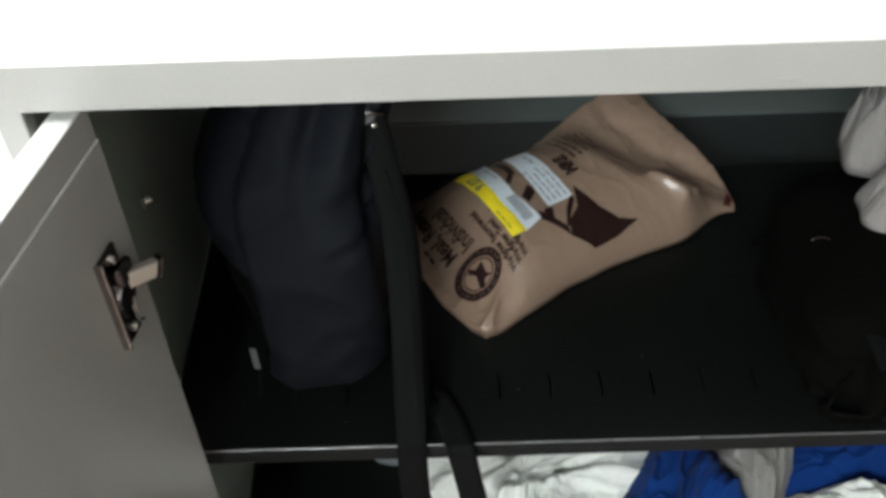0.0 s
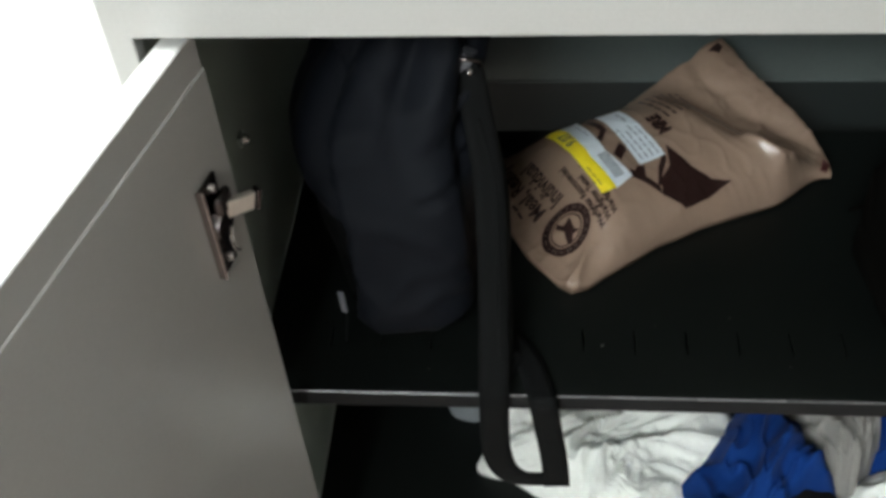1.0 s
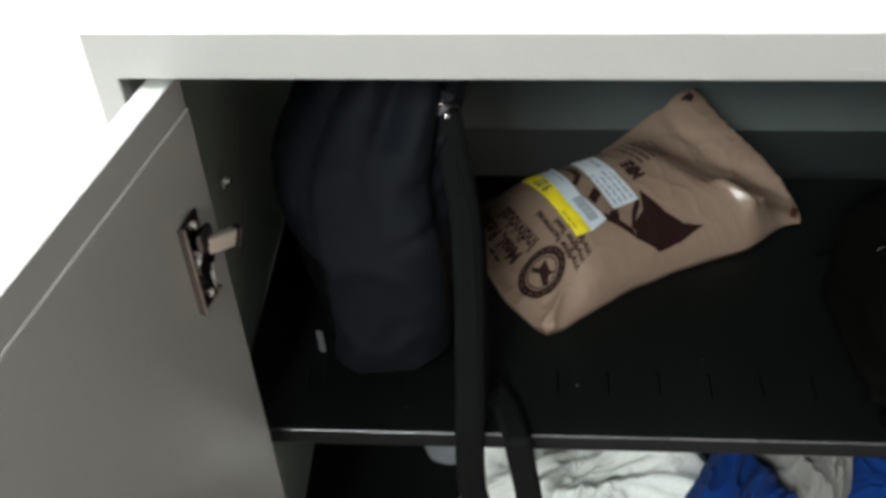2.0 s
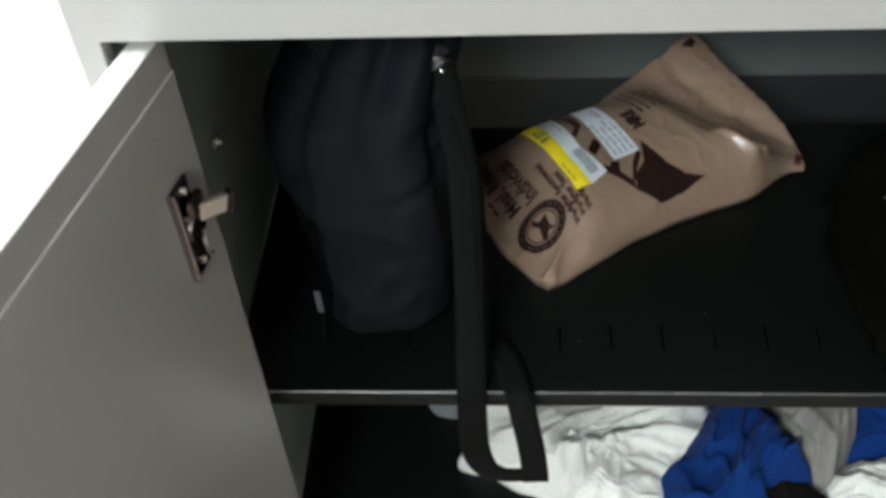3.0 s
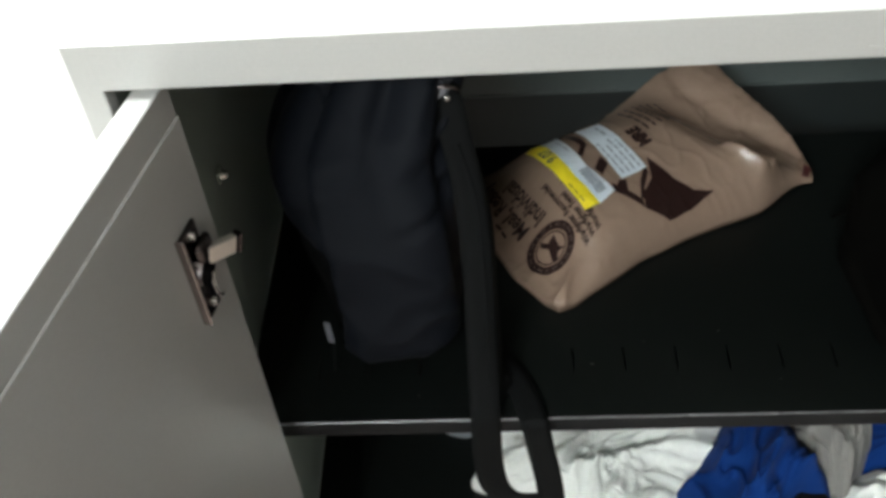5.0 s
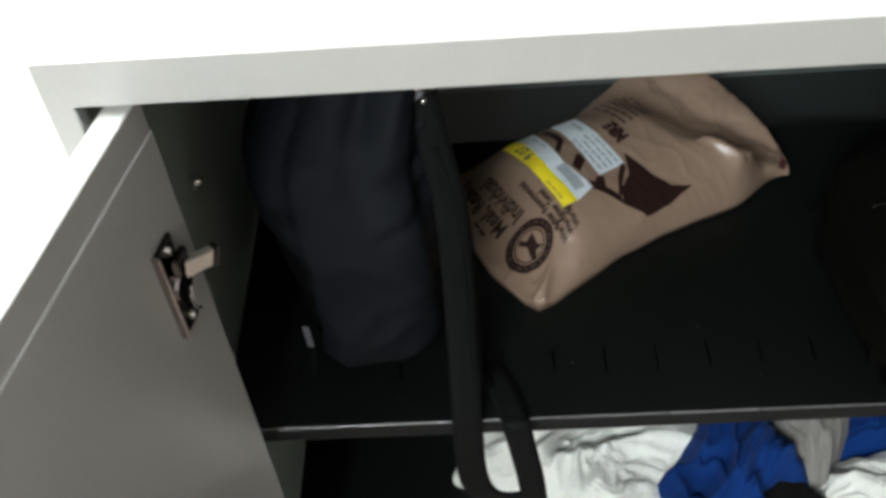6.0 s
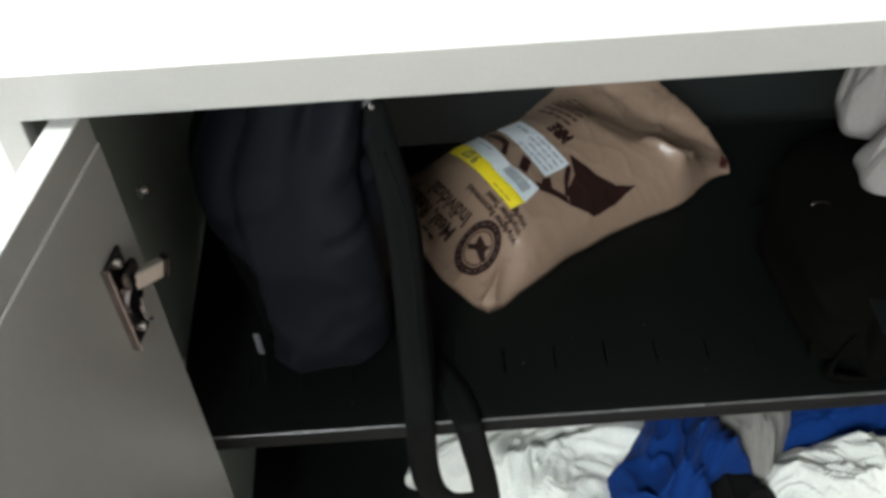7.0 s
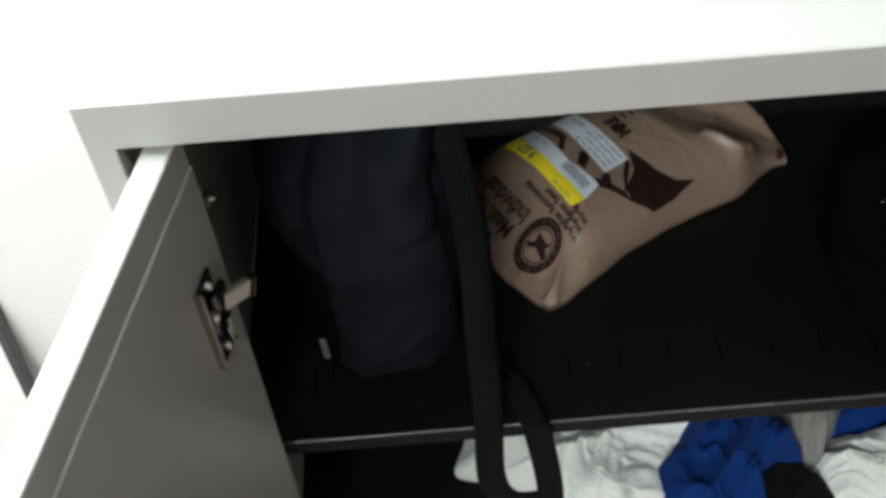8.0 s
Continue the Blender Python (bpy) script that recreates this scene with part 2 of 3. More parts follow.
X0, X1, Y0 = -2.8, 4.2, -4.4
structure("floor", boxed(X0, X1, Y0, WALL_Y, FLOOR_Z - 0.1, FLOOR_Z), FLOORING, "brown speckled floor tiles below the cabinet")
structure("wall_north", boxed(X0, X1, WALL_Y, WALL_Y + 0.12, FLOOR_Z - 0.1, CEIL_Z + 0.1), WALL, "plain white painted wall behind the cabinet")
structure("wall_west", boxed(X0 - 0.12, X0, Y0, WALL_Y, FLOOR_Z - 0.1, CEIL_Z + 0.1), FAR_WALL, "unseen grey side wall that closes the room")
structure("wall_east", boxed(X1, X1 + 0.12, Y0, WALL_Y, FLOOR_Z - 0.1, CEIL_Z + 0.1), FAR_WALL, "unseen grey side wall that closes the room")
structure("wall_south", boxed(X0, X1, Y0 - 0.12, Y0, FLOOR_Z - 0.1, CEIL_Z + 0.1), FAR_WALL, "unseen grey wall facing the cabinet")
structure("ceiling", boxed(X0, X1, Y0, WALL_Y, CEIL_Z, CEIL_Z + 0.1), CEILING, "plain white ceiling that holds the unseen lamps")
structure("baseboard", boxed(X0, X1, WALL_Y - 0.009, WALL_Y - 0.001, FLOOR_Z + 0.001, FLOOR_Z + 0.122, 0.002), VINYL_BASE, "dark grey vinyl baseboard along the white wall")


def unseen_ceiling_light():
    top = tagged(empty("unseen_ceiling_light", 0, 0, CEIL_Z), "unseen ceiling lamp with a bright diffuser", "lamp", "ceiling lamps")
    bm = bmesh.new()
    for a in ((-0.62, 0.62, -0.32, -0.29), (-0.62, 0.62, 0.29, 0.32), (-0.62, -0.59, -0.29, 0.29), (0.59, 0.62, -0.29, 0.29)):
        box(bm, *a, CEIL_Z - 0.014, CEIL_Z - 0.001)
    part("frame", bm, WALL, top)
    part("diffuser", boxed(-0.588, 0.588, -0.288, 0.288, CEIL_Z - 0.010, CEIL_Z - 0.002), glow, top)
    return top


first = unseen_ceiling_light()
for lx, ly in LAMPS[1:]:
    copy_thing(first, pose(lx, ly, CEIL_Z))
first.location = (*LAMPS[0], CEIL_Z)


# ---------------------------------------------------------------- cabinet
def slotted_shelf(parent, z, slots):
    """A sheet-metal shelf with a turned-down front lip and a row of slots behind it."""
    x0, x1 = 0.0065, CAB_W - 0.0065
    bm = bmesh.new()
    box(bm, x0, x1, 0.112, SHELF_BACK, z - 0.0012, z)
    box(bm, x0, x1, SHELF_BACK, SHELF_BACK + 0.0012, z - 0.015, z)
    if slots:
        xs = [0.2886 + 0.0445 * k for k in range(-6, 14)]
        edges = [x0] + [e for s in xs if x0 + 0.01 < s < x1 - 0.01 for e in (s - 0.0010, s + 0.0010)] + [x1]
        for a, b in zip(edges[0::2], edges[1::2]):
            box(bm, a, b, 0.0865, 0.112, z - 0.0012, z)
        box(bm, x0, x1, SHELF_Y + 0.0017, 0.0865, z - 0.0012, z)
        box(bm, x0, x1, 0.056, 0.19, z - 0.016, z - 0.015)
    else:
        box(bm, x0, x1, SHELF_Y + 0.0017, 0.112, z - 0.0012, z)
    shelf = part("shelf", bm, BLACK_ENAMEL, parent, "black enamelled steel shelf with a turned lip")
    lip = box(bmesh.new(), x0, x1, SHELF_Y, SHELF_Y + 0.0014, z - 0.0185, z - 0.0014)
    box(lip, x0, x1, SHELF_Y + 0.0016, SHELF_Y + 0.011, z - 0.0186, z - 0.0172)
    part("shelf_lip", lip, LIP, shelf, "dull black turned-down front lip")
    # rounded nose where the sheet turns down
    nb = bmesh.new()
    ring0, ring1 = [], []
    for k in range(9):
        a = math.pi / 2 * k / 8
        y, h = SHELF_Y + 0.0016 - 0.0016 * math.sin(a), z - 0.0012 + 0.0012 * math.cos(a)
        ring0.append(nb.verts.new((x0, y, h)))
        ring1.append(nb.verts.new((x1, y, h)))
    ring0.append(nb.verts.new((x0, SHELF_Y + 0.0016, z - 0.0012)))
    ring1.append(nb.verts.new((x1, SHELF_Y + 0.0016, z - 0.0012)))
    n = len(ring0)
    for k in range(n):
        nb.faces.new((ring0[k], ring0[(k + 1) % n], ring1[(k + 1) % n], ring1[k]))
    nb.faces.new(ring0[::-1])
    nb.faces.new(ring1)
    part("shelf_nose", nb, NOSE, shelf, "rounded front edge with its highlight put in the colour")
    return shelf


LIP = material("dull_black_enamel", (0.011, 0.0115, 0.0125), 0.62, grain=300, vary=0.15, bump=0.05, stain=0.25, spec=0.16)
# far lighter than the shelf's black: the edge's highlight is put into the colour
NOSE = material("edge_highlight_enamel", (0.15, 0.152, 0.16), 0.26, 0.4, grain=300, vary=0.25, bump=0.05, stain=0.3)


def cabinet():
    cab = tagged(empty("storage_cabinet", 0, 0, FLOOR_Z), "light grey steel storage cabinet with an open door against the wall", "cabinet")
    inner_top = CAB_TOP - RAIL
    part("top_panel", boxed(0, CAB_W, 0.0012, CAB_D, CAB_TOP - 0.003, CAB_TOP, 0.001), PAINT, cab)
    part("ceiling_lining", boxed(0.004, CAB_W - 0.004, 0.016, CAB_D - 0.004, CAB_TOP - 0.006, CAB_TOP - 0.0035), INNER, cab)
    # welded face frame: rail, two stiles and a bottom rail round the opening
    bm = bmesh.new()
    outer = [(0, FLOOR_Z + 0.001), (CAB_W, FLOOR_Z + 0.001), (CAB_W, CAB_TOP - 0.0005), (0, CAB_TOP - 0.0005)]
    inner = [(STILE, FLOOR_Z + 0.060), (CAB_W - STILE, FLOOR_Z + 0.060), (CAB_W - STILE, inner_top), (STILE, inner_top)]
    fo, fi, bo, bi = ([bm.verts.new((x, y, z)) for x, z in ring] for ring, y in ((outer, 0), (inner, 0), (outer, 0.014), (inner, 0.014)))
    for k in range(4):
        n = (k + 1) % 4
        for quad in ((fo[k], fo[n], fi[n], fi[k]), (bo[k], bi[k], bi[n], bo[n]), (fo[k], bo[k], bo[n], fo[n]), (fi[k], fi[n], bi[n], bi[k])):
            bm.faces.new(quad)
    bmesh.ops.recalc_face_normals(bm, faces=bm.faces)
    bmesh.ops.bevel(bm, geom=[e for e in bm.edges if e.calc_face_angle(0) > 0.5], offset=0.0010, segments=2, profile=0.5, affect="EDGES")
    part("face_frame", bm, PAINT, cab, "light grey welded front frame")
    for x, z, w in ((0.4365, 0.3962, 0.011), (0.4440, 0.3948, 0.004), (0.4295, 0.3968, 0.003)):
        part("scuff", boxed(x - w / 2, x + w / 2, -0.0003, 0.0006, z - 0.0004, z + 0.0004), PAINT, cab, "shallow scuff mark in the paint")
    for xa, xb, xi in ((0.0003, 0.0022, 0.0024), (CAB_W - 0.0022, CAB_W - 0.0003, CAB_W - 0.0044)):
        side = part("side_panel", boxed(xa, xb, 0.0145, CAB_D + 0.0040, FLOOR_Z + 0.002, CAB_TOP - 0.0035), PAINT, cab)
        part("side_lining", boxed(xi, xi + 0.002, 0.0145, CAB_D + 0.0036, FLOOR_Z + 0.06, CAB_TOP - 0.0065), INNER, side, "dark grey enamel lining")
    part("back_panel", boxed(0.0045, CAB_W - 0.0045, CAB_D - 0.0028, CAB_D - 0.0008, 0.0, CAB_TOP - 0.0065), BACKING, cab, "blue-grey back, darker than the side lining")
    part("back_lip", boxed(0.0045, CAB_W - 0.0045, CAB_D - 0.0042, CAB_D - 0.0008, -0.0030, -0.0002, 0.0008), BACKING, cab, "turned lower edge of the back sheet")
    part("lower_back_panel", boxed(0.0045, CAB_W - 0.0045, CAB_D + 0.0010, CAB_D + 0.0030, FLOOR_Z + 0.002, 0.012), LOWER_BACK, cab, "lower back sheet, darkened for the shade behind the shelf")
    part("base", boxed(0.003, CAB_W - 0.003, 0.0155, CAB_D - 0.004, FLOOR_Z + 0.001, FLOOR_Z + 0.058), PAINT, cab)
    slotted_shelf(cab, 0.0, True)
    slotted_shelf(cab, LOW_Z, False)
    # door: its own frame has x along the leaf from the hinge, y out of the inner face, z up
    ang = radians(DOOR_DEG)
    d = Vector((math.cos(ang), -math.sin(ang), 0))
    n = Vector((math.sin(ang), math.cos(ang), 0))
    m = Matrix(((d.x, n.x, 0, DOOR_X), (d.y, n.y, 0, 0.0), (0, 0, 1, 0), (0, 0, 0, 1)))
    z_low = FLOOR_Z + 0.065
    leaf = part("door", boxed(-0.017, 0.418, -0.0165, 0.0, z_low, DOOR_TOP, 0.0016, 3), PAINT, cab, "open light grey steel door leaf", m=m)
    inner = bmesh.new()
    box(inner, -0.0165, 0.4175, -0.003, 0.0014, z_low + 0.028, DOOR_TOP - 0.0250, 0.0013, 4)
    part("inner_pan", inner, PAINT, leaf, "folded inner pan of the door", m=m)
    # concealed hinge
    plate = bmesh.new()
    box(plate, 0.007, 0.029, 0.0016, 0.0046, 0.220, 0.297, 0.0014, 2)
    part("hinge_plate", plate, DARK_STEEL, leaf, "dark reflective steel hinge plate", m=m)
    edge = bmesh.new()
    box(edge, 0.0292, 0.0309, 0.0016, 0.0078, 0.221, 0.2980, 0.0008, 2)
    part("plate_flange", edge, FLANGE, leaf, "bright folded edge", m=m)
    for z in (0.2905, 0.2300):
        s = bmesh.new()
        cyl(s, (0.0170, 0.0046, z), (0.0170, 0.0082, z), 0.0036, 16, 0.0026)
        box(s, 0.0147, 0.0193, 0.0080, 0.0085, z - 0.0005, z + 0.0005)
        part("screw", s, CHROME, leaf, m=m)
    cup = bmesh.new()
    cyl(cup, (0.019, 0.0046, 0.262), (0.019, 0.0105, 0.262), 0.0115, 24, 0.010)
    box(cup, 0.004, 0.022, 0.0050, 0.0110, 0.268, 0.284, 0.003, 2)
    part("hinge_knuckle", cup, DARK_STEEL, leaf, m=m)
    spring = cord([(0.011 + 0.006 * math.cos(0.2 * k - 1.5), 0.010, 0.246 + 0.014 * math.sin(0.2 * k - 1.5)) for k in range(13)], 0.0012, 6)
    part("hinge_spring", spring, CHROME, leaf, m=m)
    arm = bmesh.new()
    am = pose(0.0015, 0.0135, 0.2655, 0, -18, -26)
    box(arm, -0.0100, 0.0150, -0.0030, 0.0030, -0.0066, 0.0066, 0.0016, 2, am)
    part("hinge_arm", arm, ARM_STEEL, leaf, "bright nickel hinge arm", m=m)
    tip = bmesh.new()
    tm = pose(-0.0088, 0.0188, 0.2618, 0, -18, -26)
    box(tip, -0.0020, 0.0016, -0.004, 0.004, -0.0078, 0.0080, 0.0018, 2, tm)
    part("hinge_tip", tip, DARK_STEEL, leaf, m=m)
    # bracket and screw of the hinge on the cabinet's side
    br = bmesh.new()
    box(br, 0.0046, 0.0085, 0.1525, 0.1635, 0.1755, 0.1865, 0.0012, 2)
    bracket = part("hinge_bracket", br, INNER, cab, "small dark enamelled mounting pad")
    sc = bmesh.new()
    cyl(sc, (0.0085, 0.158, 0.181), (0.0125, 0.158, 0.181), 0.0046, 16, 0.003)
    part("screw", sc, CHROME, bracket)
    return cab


cabinet()

# ---------------------------------------------------------------- meal pouch
PC, PL, PWID = Vector((0.278, 0.148)), 0.284, 0.192
PU = Vector((0.884, 0.467)).normalized()
PV = Vector((-PU.y, PU.x))


def step(a, b, x):
    t = max(0.0, min(1.0, (x - a) / (b - a)))
    return t * t * (3 - 2 * t)


def fold_line(V):
    """Where, along the pouch, the filled part ends and the empty flap begins."""
    return 0.860 + 0.20 * (1 - V) ** 2 + 0.03 * max(0.0, 1 - V / 0.22) ** 2


def sharp(d, width):
    """A crease profile with a pointed crest."""
    return math.exp(-abs(d) / width)


def pouch_top(u, v):
    """Height of the pouch's upper film above the shelf."""
    U, V = u / PL, v / PWID
    d = U - fold_line(V)
    back = step(0.38, 0.64, U) if V > 0.5 else 0.0
    e = max(0.0, 1 - abs(2 * V - 1) ** (2.6 - 1.15 * back)) ** (0.62 + 0.12 * back)
    hump = step(-0.02, 0.28, U) * (1 - step(-0.26, 0.0, d))
    lean = 0.054 * V ** 1.7 * step(0.38, 0.97, U)
    z = 0.007 + 0.055 * e * hump + lean
    # empty flap beyond the fold, standing up a little towards the seam
    flap = step(-0.01, 0.10, d)
    z += 0.003 * flap * step(0.0, 0.12, V) + 0.006 * step(-0.10, 0.02, d)
    z -= 0.0045 * math.exp(-((d + 0.012 * noise.noise(Vector((v * 40, 1, 2)))) / 0.030) ** 2) * step(0.08, 0.4, V)
    z += 0.0016 * sharp(d - 0.060 - 0.05 * (V - 0.5), 0.020) * step(0.2, 0.5, V)
    q = Vector((u * 16 + v * 22, v * 62 - u * 12, 5.0))
    z += 0.0018 * flap * max(0, ridge(q, 2)) ** 3 * step(0.06, 0.25, V)
    z += 0.0009 * step(-0.24, -0.06, d) * max(0, ridge(Vector((u * 52 - v * 30, v * 22 + u * 10, 9.0)), 3)) ** 3
    # pinched bump near the front seam, with two crisp edges
    for u0, v0, u1, v1, h in ((0.775, 0.285, 0.825, 0.085, 0.0205), (0.800, 0.255, 0.862, 0.100, 0.0140)):
        t = max(0.0, min(1.0, ((U - u0) * (u1 - u0) + (V - v0) * (v1 - v0)) / ((u1 - u0) ** 2 + (v1 - v0) ** 2)))
        gap = math.hypot(U - u0 - t * (u1 - u0), (V - v0 - t * (v1 - v0)) * PWID / PL)
        z += h * math.exp(-gap / 0.018) * (0.55 + 0.45 * t)
    # slack film: broad dents and fine creases
    q = Vector((u * 26, v * 17, 2.0))
    z += 0.0016 * (noise.noise(q) + 0.5 * noise.noise(q * 2.1)) * min(1, e + 0.25)
    z += 0.0011 * max(0, ridge(Vector((u * 46 + v * 18, v * 26 - u * 9, 8.0)), 7)) ** 5 * min(1, e + 0.3)
    # puckers along the bottom seam, the corner and the front seam
    z += 0.0018 * (1 - step(0.05, 0.22, U)) * max(0, ridge(Vector((u * 24, v * 60, 1.0)), 4)) ** 3
    corner = (1 - step(0.02, 0.20, U)) * (1 - step(0.12, 0.5, V))
    z += 0.0100 * corner * (sharp(U * 0.9 - V * 0.75 - 0.02, 0.022) + 0.7 * sharp(U * 0.5 - V * 0.9 + 0.03, 0.018))
    z += 0.0014 * max(0, ridge(Vector((u * 75 + v * 25, v * 18, 4.0)), 9)) ** 3 * (1 - step(0.03, 0.20, V)) * step(0.1, 0.25, U)
    for u0, v0, h in ((0.19, 0.040, 0.0034), (0.225, 0.035, 0.0026), (0.055, 0.085, 0.0030), (0.46, 0.050, 0.0020)):
        z += h * sharp(math.hypot(U - u0, (V - v0) * 0.8), 0.020)
    return max(z, 0.004)


def pouch_place(u, v, lift=0.0):
    U, V = u / PL, v / PWID
    p = PC + PU * (u + (0.020 * math.sin(math.pi * V ** 0.75) + 0.020 * max(0.0, 1 - V) ** 1.5) * step(0.7, 1.0, U) - 0.012 * (1 - U) ** 4 * 4 * V * (1 - V)) + PV * (v + 0.020 * math.sin(math.pi * U ** 1.15) * (1 - V) ** 2 + 0.0200 * step(0.79, 0.97, U) * (1 - V) ** 2)
    p += (PU + PV) * 0.0035 * max(0.0, 1 - U / 0.07) * max(0.0, 1 - V / 0.09)
    return Vector((p.x, p.y, pouch_top(u, v) + lift))


def drape(polys, parent, name, mat, lift=0.0010, cuts=0.004, label=""):
    """Thin print or paper laid over the pouch; polys are outlines in the pouch's own length and width."""
    bm = bmesh.new()
    for poly in polys:
        bm.faces.new([bm.verts.new((*p, 0)) for p in poly])
    bmesh.ops.remove_doubles(bm, verts=bm.verts, dist=0.00005)
    bmesh.ops.triangulate(bm, faces=bm.faces)
    for _ in range(7):
        long = [e for e in bm.edges if e.calc_length() > cuts]
        if not long:
            break
        bmesh.ops.subdivide_edges(bm, edges=long, cuts=1)
        bmesh.ops.triangulate(bm, faces=[f for f in bm.faces if len(f.verts) > 3])
    for vert in bm.verts:
        vert.co = pouch_place(vert.co.x, vert.co.y, lift)
    return part(name, bm, mat, parent, label, True)


def letters(text, size, u, v, lift, parent, name, mat, along=(0, 1), weight=0.0):
    """Words on the pouch: reading runs along the direction given in (u, v)."""
    cu = bpy.data.curves.new(name, "FONT")
    cu.body, cu.size, cu.resolution_u = text, size, 3
    cu.offset = weight
    tmp = bpy.data.objects.new("tmp", cu)
    scene.collection.objects.link(tmp)
    bpy.context.view_layer.update()
    me = bpy.data.meshes.new_from_object(tmp.evaluated_get(bpy.context.evaluated_depsgraph_get()))
    bpy.data.objects.remove(tmp)
    bm = bmesh.new()
    bm.from_mesh(me)
    for _ in range(2):
        long = [e for e in bm.edges if e.calc_length() > 0.004]
        if long:
            bmesh.ops.subdivide_edges(bm, edges=long, cuts=1)
            bmesh.ops.triangulate(bm, faces=[f for f in bm.faces if len(f.verts) > 3])
    a = Vector(along).normalized()
    up = Vector((-a.y, a.x))
    for vert in bm.verts:
        p = Vector((u, v)) + a * vert.co.x + up * vert.co.y
        vert.co = pouch_place(p.x, p.y, lift)
    return part(name, bm, mat, parent)


def meal_pouch():
    top = tagged(empty("meal_pouch", PC.x, PC.y, 0), "tan plastic meal pouch with brown print and paper stickers", "food pouch")
    bm = bmesh.new()
    nu, nv = 150, 96
    upper, lower = [], []
    for i in range(nu + 1):
        ru, rl = [], []
        for j in range(nv + 1):
            u, v = PL * i / nu, PWID * j / nv
            wob = 0.003 * noise.noise(Vector((u * 25, v * 25, 7)))
            p = pouch_place(u, v)
            if i in (0, nu):
                p += Vector((PU.x, PU.y, 0)) * wob
            if j in (0, nv):
                p += Vector((PV.x, PV.y, 0)) * wob
            ru.append(bm.verts.new(p))
            U = u / PL
            zl = 0.0015 + max(0.0, (p.z - 0.004)) * step(0.7, 0.95, U) * 0.93
            rl.append(bm.verts.new((p.x, p.y, min(zl, p.z - 0.0012))))
        upper.append(ru)
        lower.append(rl)
    for i in range(nu):
        for j in range(nv):
            bm.faces.new((upper[i][j], upper[i + 1][j], upper[i + 1][j + 1], upper[i][j + 1]))
            bm.faces.new((lower[i][j], lower[i][j + 1], lower[i + 1][j + 1], lower[i + 1][j]))
    for i in range(nu):
        bm.faces.new((upper[i][0], lower[i][0], lower[i + 1][0], upper[i + 1][0]))
        bm.faces.new((upper[i][nv], upper[i + 1][nv], lower[i + 1][nv], lower[i][nv]))
    for j in range(nv):
        bm.faces.new((upper[0][j], upper[0][j + 1], lower[0][j + 1], lower[0][j]))
        bm.faces.new((upper[nu][j], lower[nu][j], lower[nu][j + 1], upper[nu][j + 1]))
    film = part("film", bm, POUCH, top, "tan laminated film, bulging and creased", True)
    return top, film


pouch, film = meal_pouch()


def bar(u0, u1, v0, v1):
    return [(u0, v0), (u1, v0), (u1, v1), (u0, v1)]


def arc_band(cu, cv, r0, r1, n=40):
    out = []  # sectors of a flat ring
    for k in range(n):
        a, b = 2 * math.pi * k / n, 2 * math.pi * (k + 1) / n
        out.append([(cu + r * 0.0205 * math.cos(x), cv + r * 0.0225 * math.sin(x)) for r, x in ((r0, a), (r1, a), (r1, b), (r0, b))])
    return out


def worn_line(u, v0, v1, width, seed):
    """A line of small print too fine to read: short bars with word gaps."""
    rng = random.Random(seed)
    out, v = [], v0
    while v < v1 - 0.003:
        w = min(v1 - v, rng.uniform(0.006, 0.014))
        out.append(bar(u - width / 2, u + width / 2, v, v + w))
        v += w + 0.0022
    return out


